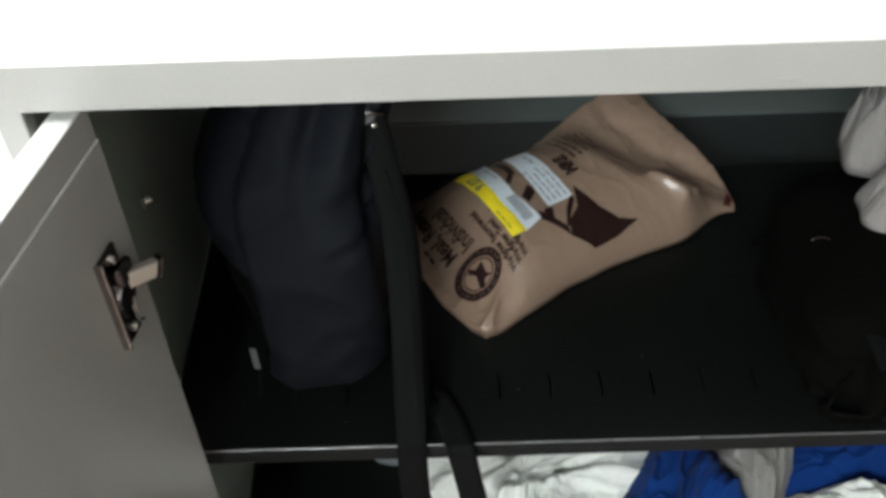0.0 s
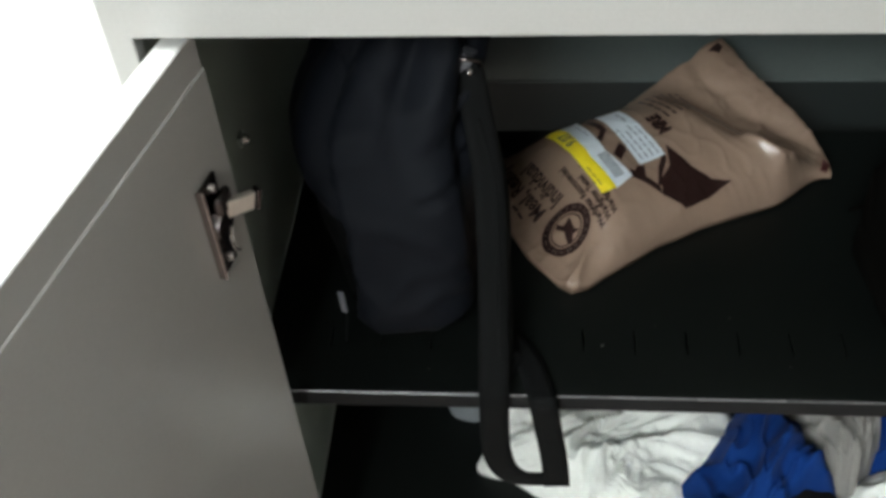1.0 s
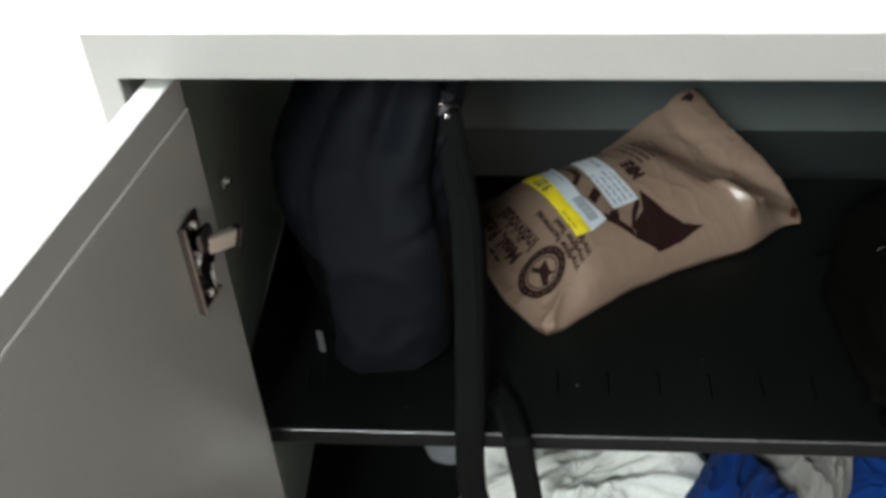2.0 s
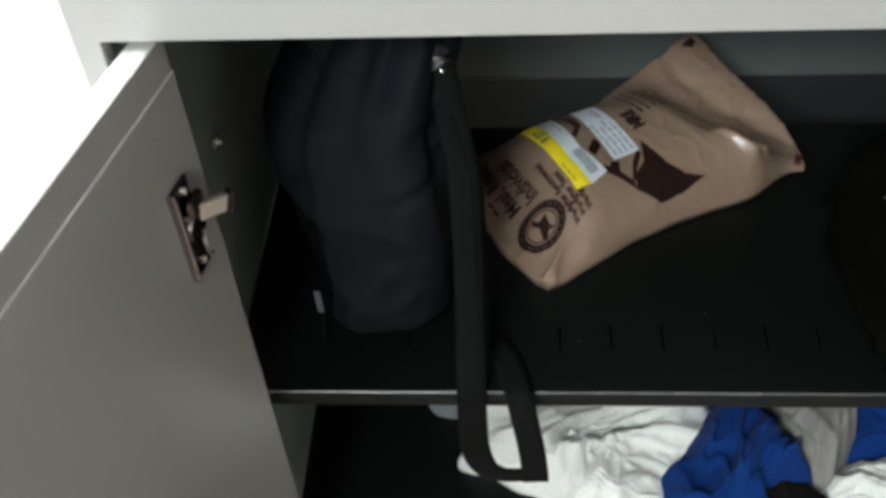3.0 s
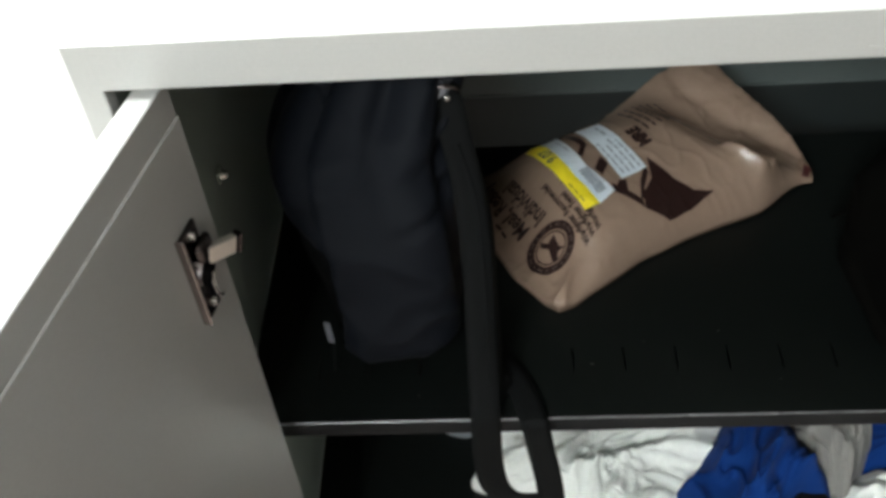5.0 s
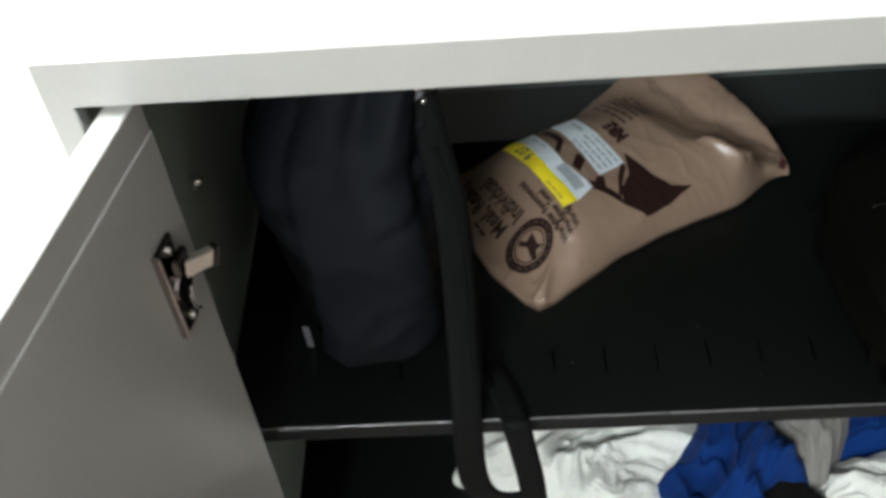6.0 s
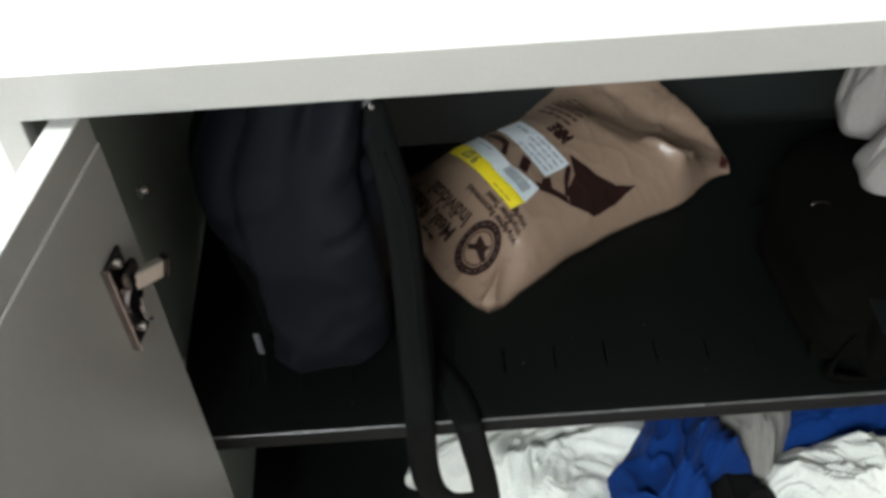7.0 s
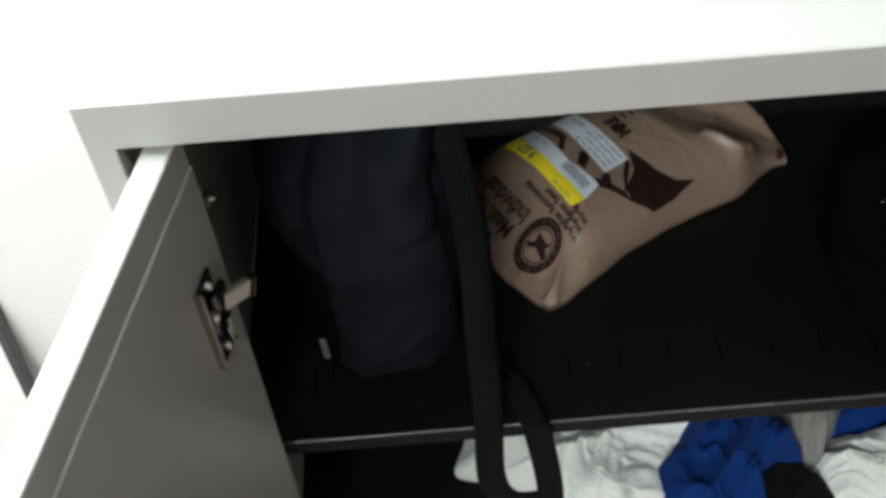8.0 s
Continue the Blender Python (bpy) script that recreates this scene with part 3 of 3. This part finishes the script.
def pouch_print():
    # big emblem panel, partly under the stickers
    drape([[(0.1475, 0.0760), (0.1515, 0.0600), (0.1575, 0.0400), (0.1706, 0.0230), (0.1900, 0.0168), (0.1621, 0.0101), (0.1374, 0.0090), (0.1186, 0.0262), (0.1245, 0.0406), (0.1391, 0.0514)]], film, "emblem_panel", POUCH_INK)
    drape([[(0.1022, 0.0640), (0.1200, 0.0345), (0.1190, 0.0265), (0.0985, 0.0555)]], film, "emblem_edge", POUCH_INK)
    drape([[(0.1116, 0.1035), (0.1131, 0.0901), (0.1007, 0.0788), (0.0984, 0.0904)]], film, "emblem_stripe", POUCH_INK)
    drape([[(0.1083, 0.1342), (0.1086, 0.1255), (0.0981, 0.1128), (0.0953, 0.118)]], film, "emblem_stripe", POUCH_INK)
    drape([[(0.1096, 0.0636), (0.1163, 0.0612), (0.1109, 0.0469), (0.1024, 0.0561)]], film, "emblem_stripe", POUCH_INK)
    drape([[(0.1095, 0.1640), (0.1122, 0.1414), (0.1115, 0.1268), (0.1054, 0.1265), (0.1052, 0.1390), (0.1035, 0.1600)]], film, "emblem_edge", POUCH_INK)
    drape([[(0.1425, 0.0710), (0.1395, 0.0588), (0.1270, 0.0441), (0.1230, 0.0322), (0.1190, 0.0368), (0.1281, 0.0543)]], film, "emblem_stripe", POUCH_INK)
    # round seal with a plain device
    drape(arc_band(0.0312, 0.0524, 0.69, 1.0), film, "seal_ring", POUCH_INK)
    drape(arc_band(0.0312, 0.0524, 0.575, 0.635), film, "seal_line", POUCH_INK)
    marks = []
    for k in range(26):
        a = 2 * math.pi * (k + 0.2 * (k % 3)) / 26
        c, w = Vector((0.0312 + 0.0174 * math.cos(a), 0.0524 + 0.0191 * math.sin(a))), 0.0006
        t, n = Vector((-math.sin(a), math.cos(a))), Vector((math.cos(a), math.sin(a)))
        marks.append([tuple(c + t * p + n * q) for p, q in ((-w, -0.0008), (w, -0.0008), (w, 0.0008), (-w, 0.0008))])
    drape(marks, film, "seal_marks", FADED_INK, lift=0.0015)
    drape([[(0.0285, 0.0650), (0.0316, 0.0580), (0.0387, 0.0604), (0.0362, 0.0469), (0.0392, 0.0420), (0.0330, 0.0440), (0.0285, 0.0375), (0.0256, 0.0402), (0.0290, 0.0525), (0.0255, 0.0610)]], film, "seal_device", POUCH_INK)
    # words
    letters("Meal, Ready-to-Eat,", 0.0172, 0.0292, 0.0850, 0.0010, film, "lettering", POUCH_INK, (-0.06, 1), 0.0004)
    letters("Individual", 0.0172, 0.0440, 0.0815, 0.0010, film, "lettering", POUCH_INK, (-0.05, 1), 0.0004)
    letters("Warfighter Recommended", 0.0075, 0.0570, 0.0270, 0.0010, film, "lettering", POUCH_INK, (0, 1), 0.0003)
    letters("Warfighter Tested", 0.0075, 0.0640, 0.0290, 0.0010, film, "lettering", POUCH_INK, (0, 1), 0.0003)
    letters("Warfighter Approved", 0.0075, 0.0712, 0.0300, 0.0010, film, "lettering", POUCH_INK, (0, 1), 0.0003)
    drape(worn_line(0.0118, 0.099, 0.123, 0.0022, 3), film, "fine_print", POUCH_INK)
    for k in range(6):
        drape(worn_line(0.170 + 0.0075 * k, 0.110, 0.168 - 0.002 * k, 0.0026, 20 + k), film, "fine_print", POUCH_INK)
    letters("MRE", 0.0165, 0.162, 0.091, 0.0010, film, "lettering", POUCH_INK, (0, 1), 0.0011)
    drape([[(0.262, 0.186), (0.268, 0.178), (0.276, 0.182), (0.276, 0.189)]], film, "tear_mark", POUCH_INK)
    drape([[(0.272, 0.004), (0.278, 0.002), (0.283, 0.012), (0.279, 0.022)]], film, "tear_mark", RED_INK)
    # stickers
    yellow = drape([[(0.0668, 0.0525), (0.0808, 0.0492), (0.0788, 0.101), (0.0801, 0.168), (0.0640, 0.167), (0.0672, 0.0957)]], pouch, "price_sticker", LABEL_YELLOW, 0.0015, label="yellow and white paper price sticker")
    drape([[(0.0809, 0.0492), (0.1002, 0.0550), (0.0945, 0.100), (0.0975, 0.166), (0.0802, 0.168), (0.0789, 0.101)]], yellow, "sticker_band", LABEL_WHITE, 0.0015)
    letters("9.07", 0.0140, 0.0780, 0.124, 0.0022, yellow, "sticker_price", LABEL_INK, (0, 1), 0.0004)
    rng = random.Random(4)
    v = 0.060
    bars = []
    while v < 0.095:
        w = rng.uniform(0.0005, 0.0014)
        bars.append(bar(0.0845, 0.0945, v, v + w))
        v += w + rng.uniform(0.0006, 0.0014)
    drape(bars, yellow, "barcode", LABEL_INK, 0.0021)
    drape(worn_line(0.0915, 0.128, 0.158, 0.0018, 6), yellow, "sticker_print", FADED_BLUE, 0.0021)
    drape(worn_line(0.0700, 0.060, 0.088, 0.0018, 7), yellow, "sticker_print", FADED_YELLOW, 0.0021)
    white = drape([[(0.1130, 0.0638), (0.1412, 0.0649), (0.1404, 0.1067), (0.1415, 0.158), (0.1165, 0.162), (0.1150, 0.1066)]], pouch, "address_sticker", LABEL_WHITE, 0.0015, label="white paper sticker with small print")
    for k in range(4):
        drape(worn_line(0.1185 + 0.0058 * k, 0.069, 0.122 - 0.006 * (k % 2), 0.0022, 40 + k), white, "sticker_print", FADED_BLUE, 0.0021)
    drape(worn_line(0.133, 0.130, 0.150, 0.003, 50), white, "sticker_print", FADED_BLUE, 0.0021)


pouch_print()


# ---------------------------------------------------------------- backpack with its strap
def backpack():
    top = tagged(empty("backpack", 0.12, 0.19, 0), "dark navy nylon backpack standing on the black shelf", "bag")
    # height, centre x, centre y, half width, half depth
    rows = [(0.002, .134, .186, .026, .056), (0.007, .134, .182, .042, .074), (0.020, .133, .180, .054, .084), (0.042, .131, .181, .061, .088), (0.08, .131, .185, .066, .088), (0.13, .128, .194, .072, .088),
            (0.175, .123, .212, .080, .088), (0.205, .130, .236, .070, .086), (0.235, .141, .262, .056, .080), (0.275, .150, .286, .042, .066), (0.345, .154, .310, .028, .040)]
    bm = bmesh.new()
    rings = []
    ns, na = 90, 110
    for i in range(ns + 1):
        t = i / ns
        s = spline([r[:3] for r in rows], t)
        w = spline([(r[3], r[4], 0) for r in rows], t)
        ring = []
        for j in range(na):
            a = 2 * math.pi * j / na
            ca, sa = math.cos(a), math.sin(a)
            x = math.copysign(abs(ca) ** 0.84, ca) * w.x
            y = math.copysign(abs(sa) ** 0.84, sa) * w.y
            z = s.x
            fold = 0.006 * noise.noise(Vector((x * 22, z * 9, 1.3))) + 0.004 * max(0, ridge(Vector((x * 20 + z * 16, z * 20 - x * 10, y * 8)), 3)) ** 2
            gather = 0.017 * step(0.13, 0.26, z) * (abs(math.sin(a * 4.5 + 0.6 + 1.2 * noise.noise(Vector((z * 10, 0, 0))))) ** 0.6 - 0.6)
            # front panel stands proud of the gussets, with a crisp piped edge
            edge = -0.040 + 0.010 * math.sin(z * 14)
            panel = 0.0100 * step(edge - 0.0035, edge + 0.0015, x) * (1 - step(0.050, 0.060, x)) if y < 0 else 0.0
            seam = -0.0040 * math.exp(-((x - edge + 0.006) / 0.0035) ** 2) if y < 0 else 0.0
            pucker = 0.004 * step(0.12, 0.3, z) * max(0, ridge(Vector((x * 34, z * 5, 2.0)), 8)) ** 1.5
            fold += seam + pucker + panel
            crease = -0.0075 * math.exp(-((z - 0.158 - 0.35 * (x - 0.035)) / 0.0045) ** 2) * step(0.015, 0.035, x) - 0.010 * math.exp(-((z - 0.185 - 0.2 * (x - 0.03)) / 0.016) ** 2) * step(0.0, 0.04, x)
            r = 1 + (fold * step(0.0, 0.045, z) + gather + crease) / max(0.03, w.x)
            ring.append(bm.verts.new((s.y + x * r, s.z + y * r, z)))
        rings.append(ring)
    side = bmesh.new()
    rings_co = [[tuple(v.co) for v in ring] for ring in rings]
    for i, (r0, r1) in enumerate(zip(rings, rings[1:])):
        for j in range(na):
            quad = (r0[j], r0[(j + 1) % na], r1[(j + 1) % na], r1[j])
            mid = sum((v.co for v in quad), Vector()) / 4
            cx = spline([r[:3] for r in rows], i / ns).y
            if mid.x < cx - 0.043 + 0.010 * math.sin(mid.z * 14) and mid.z < 0.165 + 0.5 * (mid.y - 0.19):
                side.faces.new([side.verts.new(v.co) for v in quad])
            else:
                bm.faces.new(quad)
    bmesh.ops.remove_doubles(side, verts=side.verts, dist=0.00001)
    bm.faces.new(rings[0][::-1])
    bm.faces.new(rings[-1])
    body = part("body", bm, NAVY, top, "soft navy nylon body", True)
    part("side_gusset", side, GUSSET, top, "side gusset, darker than the body", True)

    def front(x, z, lift=0.002):
        best = min((v for ring in rings_co for v in ring if v[1] < 0.29), key=lambda v: (v[0] - x) ** 2 * 4 + (v[2] - z) ** 2 + max(0, v[1] - 0.2) * 0.02)
        return Vector((best[0], best[1] - lift, best[2]))

    # piping along the bottom panel and up the left gusset
    pts = [front(0.088 + 0.088 * k / 14, 0.020 + 0.016 * (abs(k - 7) / 7) ** 2.5, 0.0008) for k in range(15)]
    for _ in range(3):
        pts = [pts[0]] + [(a + b * 2 + c) / 4 for a, b, c in zip(pts, pts[1:], pts[2:])] + [pts[-1]]
    part("piping", cord(pts, 0.0018), BLACK_NYLON, top, "black corded seam", True)
    pts = [front(0.088 - 0.0006 * k + 0.010 * math.sin(14 * (0.045 + 0.018 * k)), 0.045 + 0.018 * k, 0.0006) for k in range(5)]
    for _ in range(2):
        pts = [pts[0]] + [(a + b * 2 + c) / 4 for a, b, c in zip(pts, pts[1:], pts[2:])] + [pts[-1]]
    zipper = part("zipper", cord(pts, 0.0016), BLACK_NYLON, top, "black coil zipper", True)
    bm = bmesh.new()
    box(bm, -0.0031, 0.0031, -0.0012, 0.0012, -0.0115, 0.0115, 0.001, 2, pose(0.0812, 0.0985, 0.0500, -8, -8, -20))
    part("zipper_pull", bm, PULL_GREY, zipper, "pale grey zipper pull tab")
    bm = cyl(bmesh.new(), (0.083, 0.0985, 0.034), (0.080, 0.093, 0.003), 0.0009, 6)
    part("pull_cord", bm, WEBBING, zipper)
    # strap: from the ring at the top, down the side, over the shelf's edge, looped back
    path = [(0.190, 0.186, 0.236), (0.197, 0.172, 0.205), (0.206, 0.150, 0.155), (0.210, 0.118, 0.105), (0.211, 0.088, 0.062), (0.212, 0.055, 0.030), (0.2125, 0.034, 0.008), (0.2125, 0.029, -0.03), (0.214, 0.027, -0.066), (0.219, 0.0265, -0.090), (0.231, 0.027, -0.107), (0.252, 0.0285, -0.112), (0.268, 0.030, -0.108)]
    across = [(1, 0.2, 0)] * 9 + [(0.95, 0.0, 0.30), (0.6, -0.05, 0.8), (0.1, -0.1, 1.0), (0.1, -0.1, 1.0)]
    part("strap", ribbon(path, across, 0.0255, 0.0022, 130, 0.0012, 3), WEBBING, top, "long black webbing strap hanging over the shelf edge", True)
    path = [(0.2675, 0.0240, -0.1145), (0.2665, 0.0240, -0.096), (0.263, 0.0255, -0.062), (0.2580, 0.0275, -0.028), (0.2535, 0.0315, 0.0005), (0.2495, 0.045, 0.0040), (0.243, 0.066, 0.0042), (0.232, 0.086, 0.0040), (0.216, 0.104, 0.0036)]
    across = [(0.93, 0, 0.37), (1, 0, 0.15), (1, 0, 0), (1, 0, 0), (1, 0, 0), (1, 0.1, 0), (1, 0.25, 0), (0.9, 0.45, 0), (0.8, 0.6, 0)]
    part("strap", ribbon(path, across, 0.0235, 0.0022, 90, 0.0007, 6), WEBBING, top, "returning end of the strap, sewn on at the bottom", True)
    path2 = [(0.203, 0.172, 0.195), (0.215, 0.154, 0.150), (0.219, 0.124, 0.105), (0.221, 0.092, 0.060), (0.222, 0.062, 0.026), (0.224, 0.058, 0.008), (0.234, 0.075, 0.005)]
    part("strap", ribbon(path2, [(0.4, 0.9, 0.1)] * 7, 0.020, 0.0020, 80, 0.001, 8), WEBBING, top, "folded return of the webbing strap", True)
    # ring and buckle
    loop = [2 * math.pi * k / 24 for k in range(24)]
    part("ring", cord([(0.190 + 0.011 * math.cos(a), 0.184 - 0.004 * math.sin(a), 0.236 + 0.007 * math.sin(a)) for a in loop], 0.0020, closed=True), DARK_STEEL, top, "shiny metal ring", True)
    bm = ribbon([(0.190, 0.182, 0.234), (0.176, 0.186, 0.250), (0.158, 0.200, 0.272)], [(0.7, 0.1, 0.7)] * 3, 0.013, 0.003, 20, 0.001, 5)
    part("strap_anchor", bm, PULL_GREY, top, "short webbing tab", True)
    # chrome bead added where the buckle shows a bright glint
    bm = bmesh.new()
    bmesh.ops.create_uvsphere(bm, u_segments=12, v_segments=8, radius=0.0034, matrix=Matrix.Translation((0.1925, 0.1795, 0.2320)))
    part("glint_bead", bm, CHROME, top, "chrome bead added for the buckle's glint", True)
    bm = bmesh.new()
    box(bm, -0.011, 0.011, -0.002, 0.002, -0.008, 0.008, 0.0015, 2, pose(0.185, 0.186, 0.2425, -35, 28, 12))
    box(bm, -0.012, 0.012, -0.004, -0.001, 0.004, 0.0075, 0.001, 2, pose(0.185, 0.186, 0.2425, -35, 28, 12))
    part("buckle", bm, SLIDER, top, "small dark plastic slider")
    return top


backpack()

# ---------------------------------------------------------------- black gear bag and shirt on the same shelf
def gear_bag():
    top = tagged(empty("gear_bag", 0.64, 0.16, 0), "black nylon gear bag lying on the black shelf", "bag")
    bm = bmesh.new()
    rings = []
    na, ns = 90, 50
    for i in range(ns + 1):
        t = i / ns
        z = 0.002 + 0.125 * t
        sh = (1 - max(0, 2 * t - 1) ** 3.2 * 0.8) * (0.9 + 0.1 * step(0, 0.2, t))
        ring = []
        for j in range(na):
            a = 2 * math.pi * j / na
            ca, sa = math.cos(a), math.sin(a)
            x = math.copysign(abs(ca) ** 0.6, ca) * 0.115 * sh
            y = math.copysign(abs(sa) ** 0.6, sa) * 0.105 * sh
            f = 1 + 0.10 * noise.noise(Vector((x * 14, y * 14, z * 16))) + 0.05 * max(0, ridge(Vector((x * 20, y * 20, z * 30)), 6))
            ring.append(bm.verts.new((0.655 + x * f, 0.165 + y * f, z + 0.012 * noise.noise(Vector((x * 15, y * 15, 3))) * t)))
        rings.append(ring)
    for r0, r1 in zip(rings, rings[1:]):
        for j in range(na):
            bm.faces.new((r0[j], r0[(j + 1) % na], r1[(j + 1) % na], r1[j]))
    bm.faces.new(rings[0][::-1])
    bm.faces.new(rings[-1])
    part("body", bm, BLACK_NYLON, top, "", True)
    pocket = bmesh.new()
    box(pocket, 0.585, 0.735, 0.046, 0.085, 0.004, 0.082, 0.014, 4)
    bmesh.ops.subdivide_edges(pocket, edges=[e for e in pocket.edges if e.calc_length() > 0.03], cuts=6, use_grid_fill=True)
    for v in pocket.verts:
        v.co += Vector((0.004, -0.006, 0.004)) * noise.noise(v.co * 28) * step(0.004, 0.02, v.co.z)
    pocket_ob = part("pocket", pocket, BLACK_NYLON, top, "bulging front pocket", True)
    flap = bmesh.new()
    box(flap, 0.581, 0.739, 0.0405, 0.092, 0.083, 0.0865, 0.0015, 2)
    part("pocket_flap", flap, WEBBING, pocket_ob, "stiff black pocket flap", True)
    for x in (0.612, 0.662, 0.712):
        part("webbing_band", ribbon([(x, 0.044, 0.088), (x, 0.0385, 0.070), (x, 0.0375, 0.045), (x, 0.041, 0.016)], [(1, 0, 0)] * 4, 0.020, 0.002, 24, 0.0006, 2), WEBBING, pocket_ob, "", True)
    loop = [(0.590, 0.075, 0.05), (0.568, 0.062, 0.035), (0.560, 0.055, 0.014), (0.580, 0.050, 0.006), (0.605, 0.052, 0.010), (0.612, 0.062, 0.035), (0.600, 0.075, 0.052)]
    part("handle", ribbon(loop, [(0, -0.3, 1)] * 7, 0.018, 0.003, 60, 0.001, 4), BLACK_NYLON, top, "black webbing carry loop", True)
    path = [(0.545, 0.24, 0.03), (0.552, 0.20, 0.075), (0.560, 0.15, 0.085), (0.560, 0.10, 0.06), (0.556, 0.066, 0.02)]
    part("strap", ribbon(path, [(1, 0, 0.5)] * 5, 0.022, 0.003, 50, 0.001, 9), BLACK_NYLON, top, "black webbing strap", True)
    arc = [math.pi * k / 8 for k in range(9)]
    part("buckle_bar", cord([(0.562 + 0.008 * math.cos(a), 0.160 + 0.002 * math.sin(a), 0.108 + 0.003 * math.sin(a)) for a in arc], 0.0011, 6), DARK_STEEL, top, "curved metal bar", True)
    return top


gear_bag()
cloth("white_shirt", "crumpled off-white cotton shirt on the black bag, shade put in its colour", "shirt", [(0.602, 0.238), (0.624, 0.225), (0.67, 0.218), (0.75, 0.235), (0.76, 0.31), (0.66, 0.325), (0.612, 0.287)], 0.118, 0.085, COTTON_SHADED, 4, 0.045, 0.9, 24, hem=(0.0, 0.4))
# front lobe of the heap, built as its own cloth
cloth("white_cloth", "second lobe of crumpled off-white cloth in front of the shirt", "sock", [(0.596, 0.192), (0.598, 0.166), (0.625, 0.148), (0.70, 0.138), (0.76, 0.16), (0.75, 0.200), (0.67, 0.208), (0.612, 0.207)], 0.118, 0.050, COTTON_SHADED, 6, 0.022, 0.2, 30, hem=(0.1, 0.35))

def lint():
    bm = bmesh.new()
    for x, y, r in ((0.305, 0.095, 0.0011), (0.418, 0.128, 0.0009), (0.352, 0.118, 0.0006), (0.462, 0.075, 0.0006), (0.155, 0.066, 0.0008)):
        bmesh.ops.create_icosphere(bm, subdivisions=1, radius=r * 0.7, matrix=Matrix.Translation((x, y, r * 0.8)) @ Matrix.Diagonal((1.4, 0.8, 0.7, 1)))
    tagged(part("lint", bm, COTTON_GREY), "few pale specks of lint on the black shelf", "lint", kind="stuff")


lint()

# ---------------------------------------------------------------- clothes on the lower shelf
LZ = LOW_Z
cloth("white_shirt", "crumpled white cotton shirt spread on the lower shelf", "shirt", [(0.183, 0.165), (0.225, 0.146), (0.285, 0.120), (0.34, 0.090), (0.43, 0.085), (0.485, 0.16), (0.475, 0.25), (0.42, 0.33), (0.30, 0.34), (0.215, 0.30), (0.195, 0.21)], LZ, 0.045, COTTON_WHITE, 2, 0.019, 0.5, 18, hem=(0.0, 0.22))
cloth("blue_shirt", "crumpled royal blue cotton shirt on the lower shelf", "shirt", [(0.405, 0.13), (0.415, 0.085), (0.47, 0.06), (0.515, 0.075), (0.525, 0.118), (0.575, 0.135), (0.565, 0.19), (0.53, 0.25), (0.51, 0.30), (0.485, 0.25), (0.446, 0.19)], LZ, 0.075, COTTON_BLUE, 7, 0.030, 1.1, 17, hem=(0.05, 0.32))
cloth("grey_shirt", "crumpled grey jersey garment on the lower shelf", "shirt", [(0.535, 0.185), (0.570, 0.142), (0.594, 0.130), (0.606, 0.155), (0.64, 0.20), (0.65, 0.28), (0.58, 0.32), (0.52, 0.27)], LZ, 0.085, COTTON_GREY, 11, 0.022, -0.9, 30, hem=(0.08, 0.45))
cloth("black_shirt", "black cotton garment at the front of the lower shelf", "shirt", [(0.500, 0.112), (0.525, 0.062), (0.575, 0.048), (0.605, 0.060), (0.602, 0.10), (0.580, 0.135), (0.548, 0.160)], LZ, 0.062, COTTON_BLACK, 13, 0.010, 0.3, 22, hem=(0.7, 0.95))
cloth("blue_shirt", "second royal blue shirt beside a white one", "shirt", [(0.615, 0.19), (0.64, 0.165), (0.72, 0.15), (0.80, 0.18), (0.80, 0.27), (0.72, 0.31), (0.64, 0.28)], LZ, 0.085, COTTON_BLUE, 17, 0.022, 0.2, 22, hem=(0.1, 0.4))
cloth("white_towel", "crumpled bright white cotton towel on the lower shelf", "towel", [(0.578, 0.118), (0.590, 0.085), (0.66, 0.055), (0.78, 0.055), (0.82, 0.12), (0.78, 0.165), (0.68, 0.172), (0.605, 0.162)], LZ, 0.068, COTTON_WHITE, 19, 0.020, -0.4, 22, hem=(0.05, 0.35))
cloth("folded_cloth", "pale grey cloth tip on the lower shelf", "cloth", [(0.135, 0.285), (0.15, 0.243), (0.18, 0.235), (0.20, 0.26), (0.19, 0.32), (0.15, 0.34)], LZ, 0.05, PALE_BLUE, 23, 0.006, 0.4, 16)


# ---------------------------------------------------------------- white board leaning on the wall
def leaning_board():
    top = tagged(empty("white_board", -0.75, 0.45, FLOOR_Z), "white board with a dark frame leaning against the wall", "board")
    m = Matrix.Translation((-0.425, 0.425, FLOOR_Z)) @ pose(0, 0, 0, -9, 0, 0)
    part("panel", boxed(-0.62, -0.014, -0.004, 0.006, 0.012, 0.405), BOARD_WHITE, top, m=m)
    for a in ((-0.634, 0.0, 0.4055, 0.419), (-0.0135, 0.0, 0.0125, 0.405), (-0.634, -0.6205, 0.0125, 0.405)):
        part("frame", boxed(a[0], a[1], -0.006, 0.016, a[2], a[3], 0.0015), BOARD_DARK, top, "dark frame strip", m=m)
    part("frame", boxed(-0.634, 0.0, -0.006, 0.016, 0.001, 0.0115, 0.0015), BOARD_WHITE, top, "pale lower frame strip", m=m)
    return top


leaning_board()
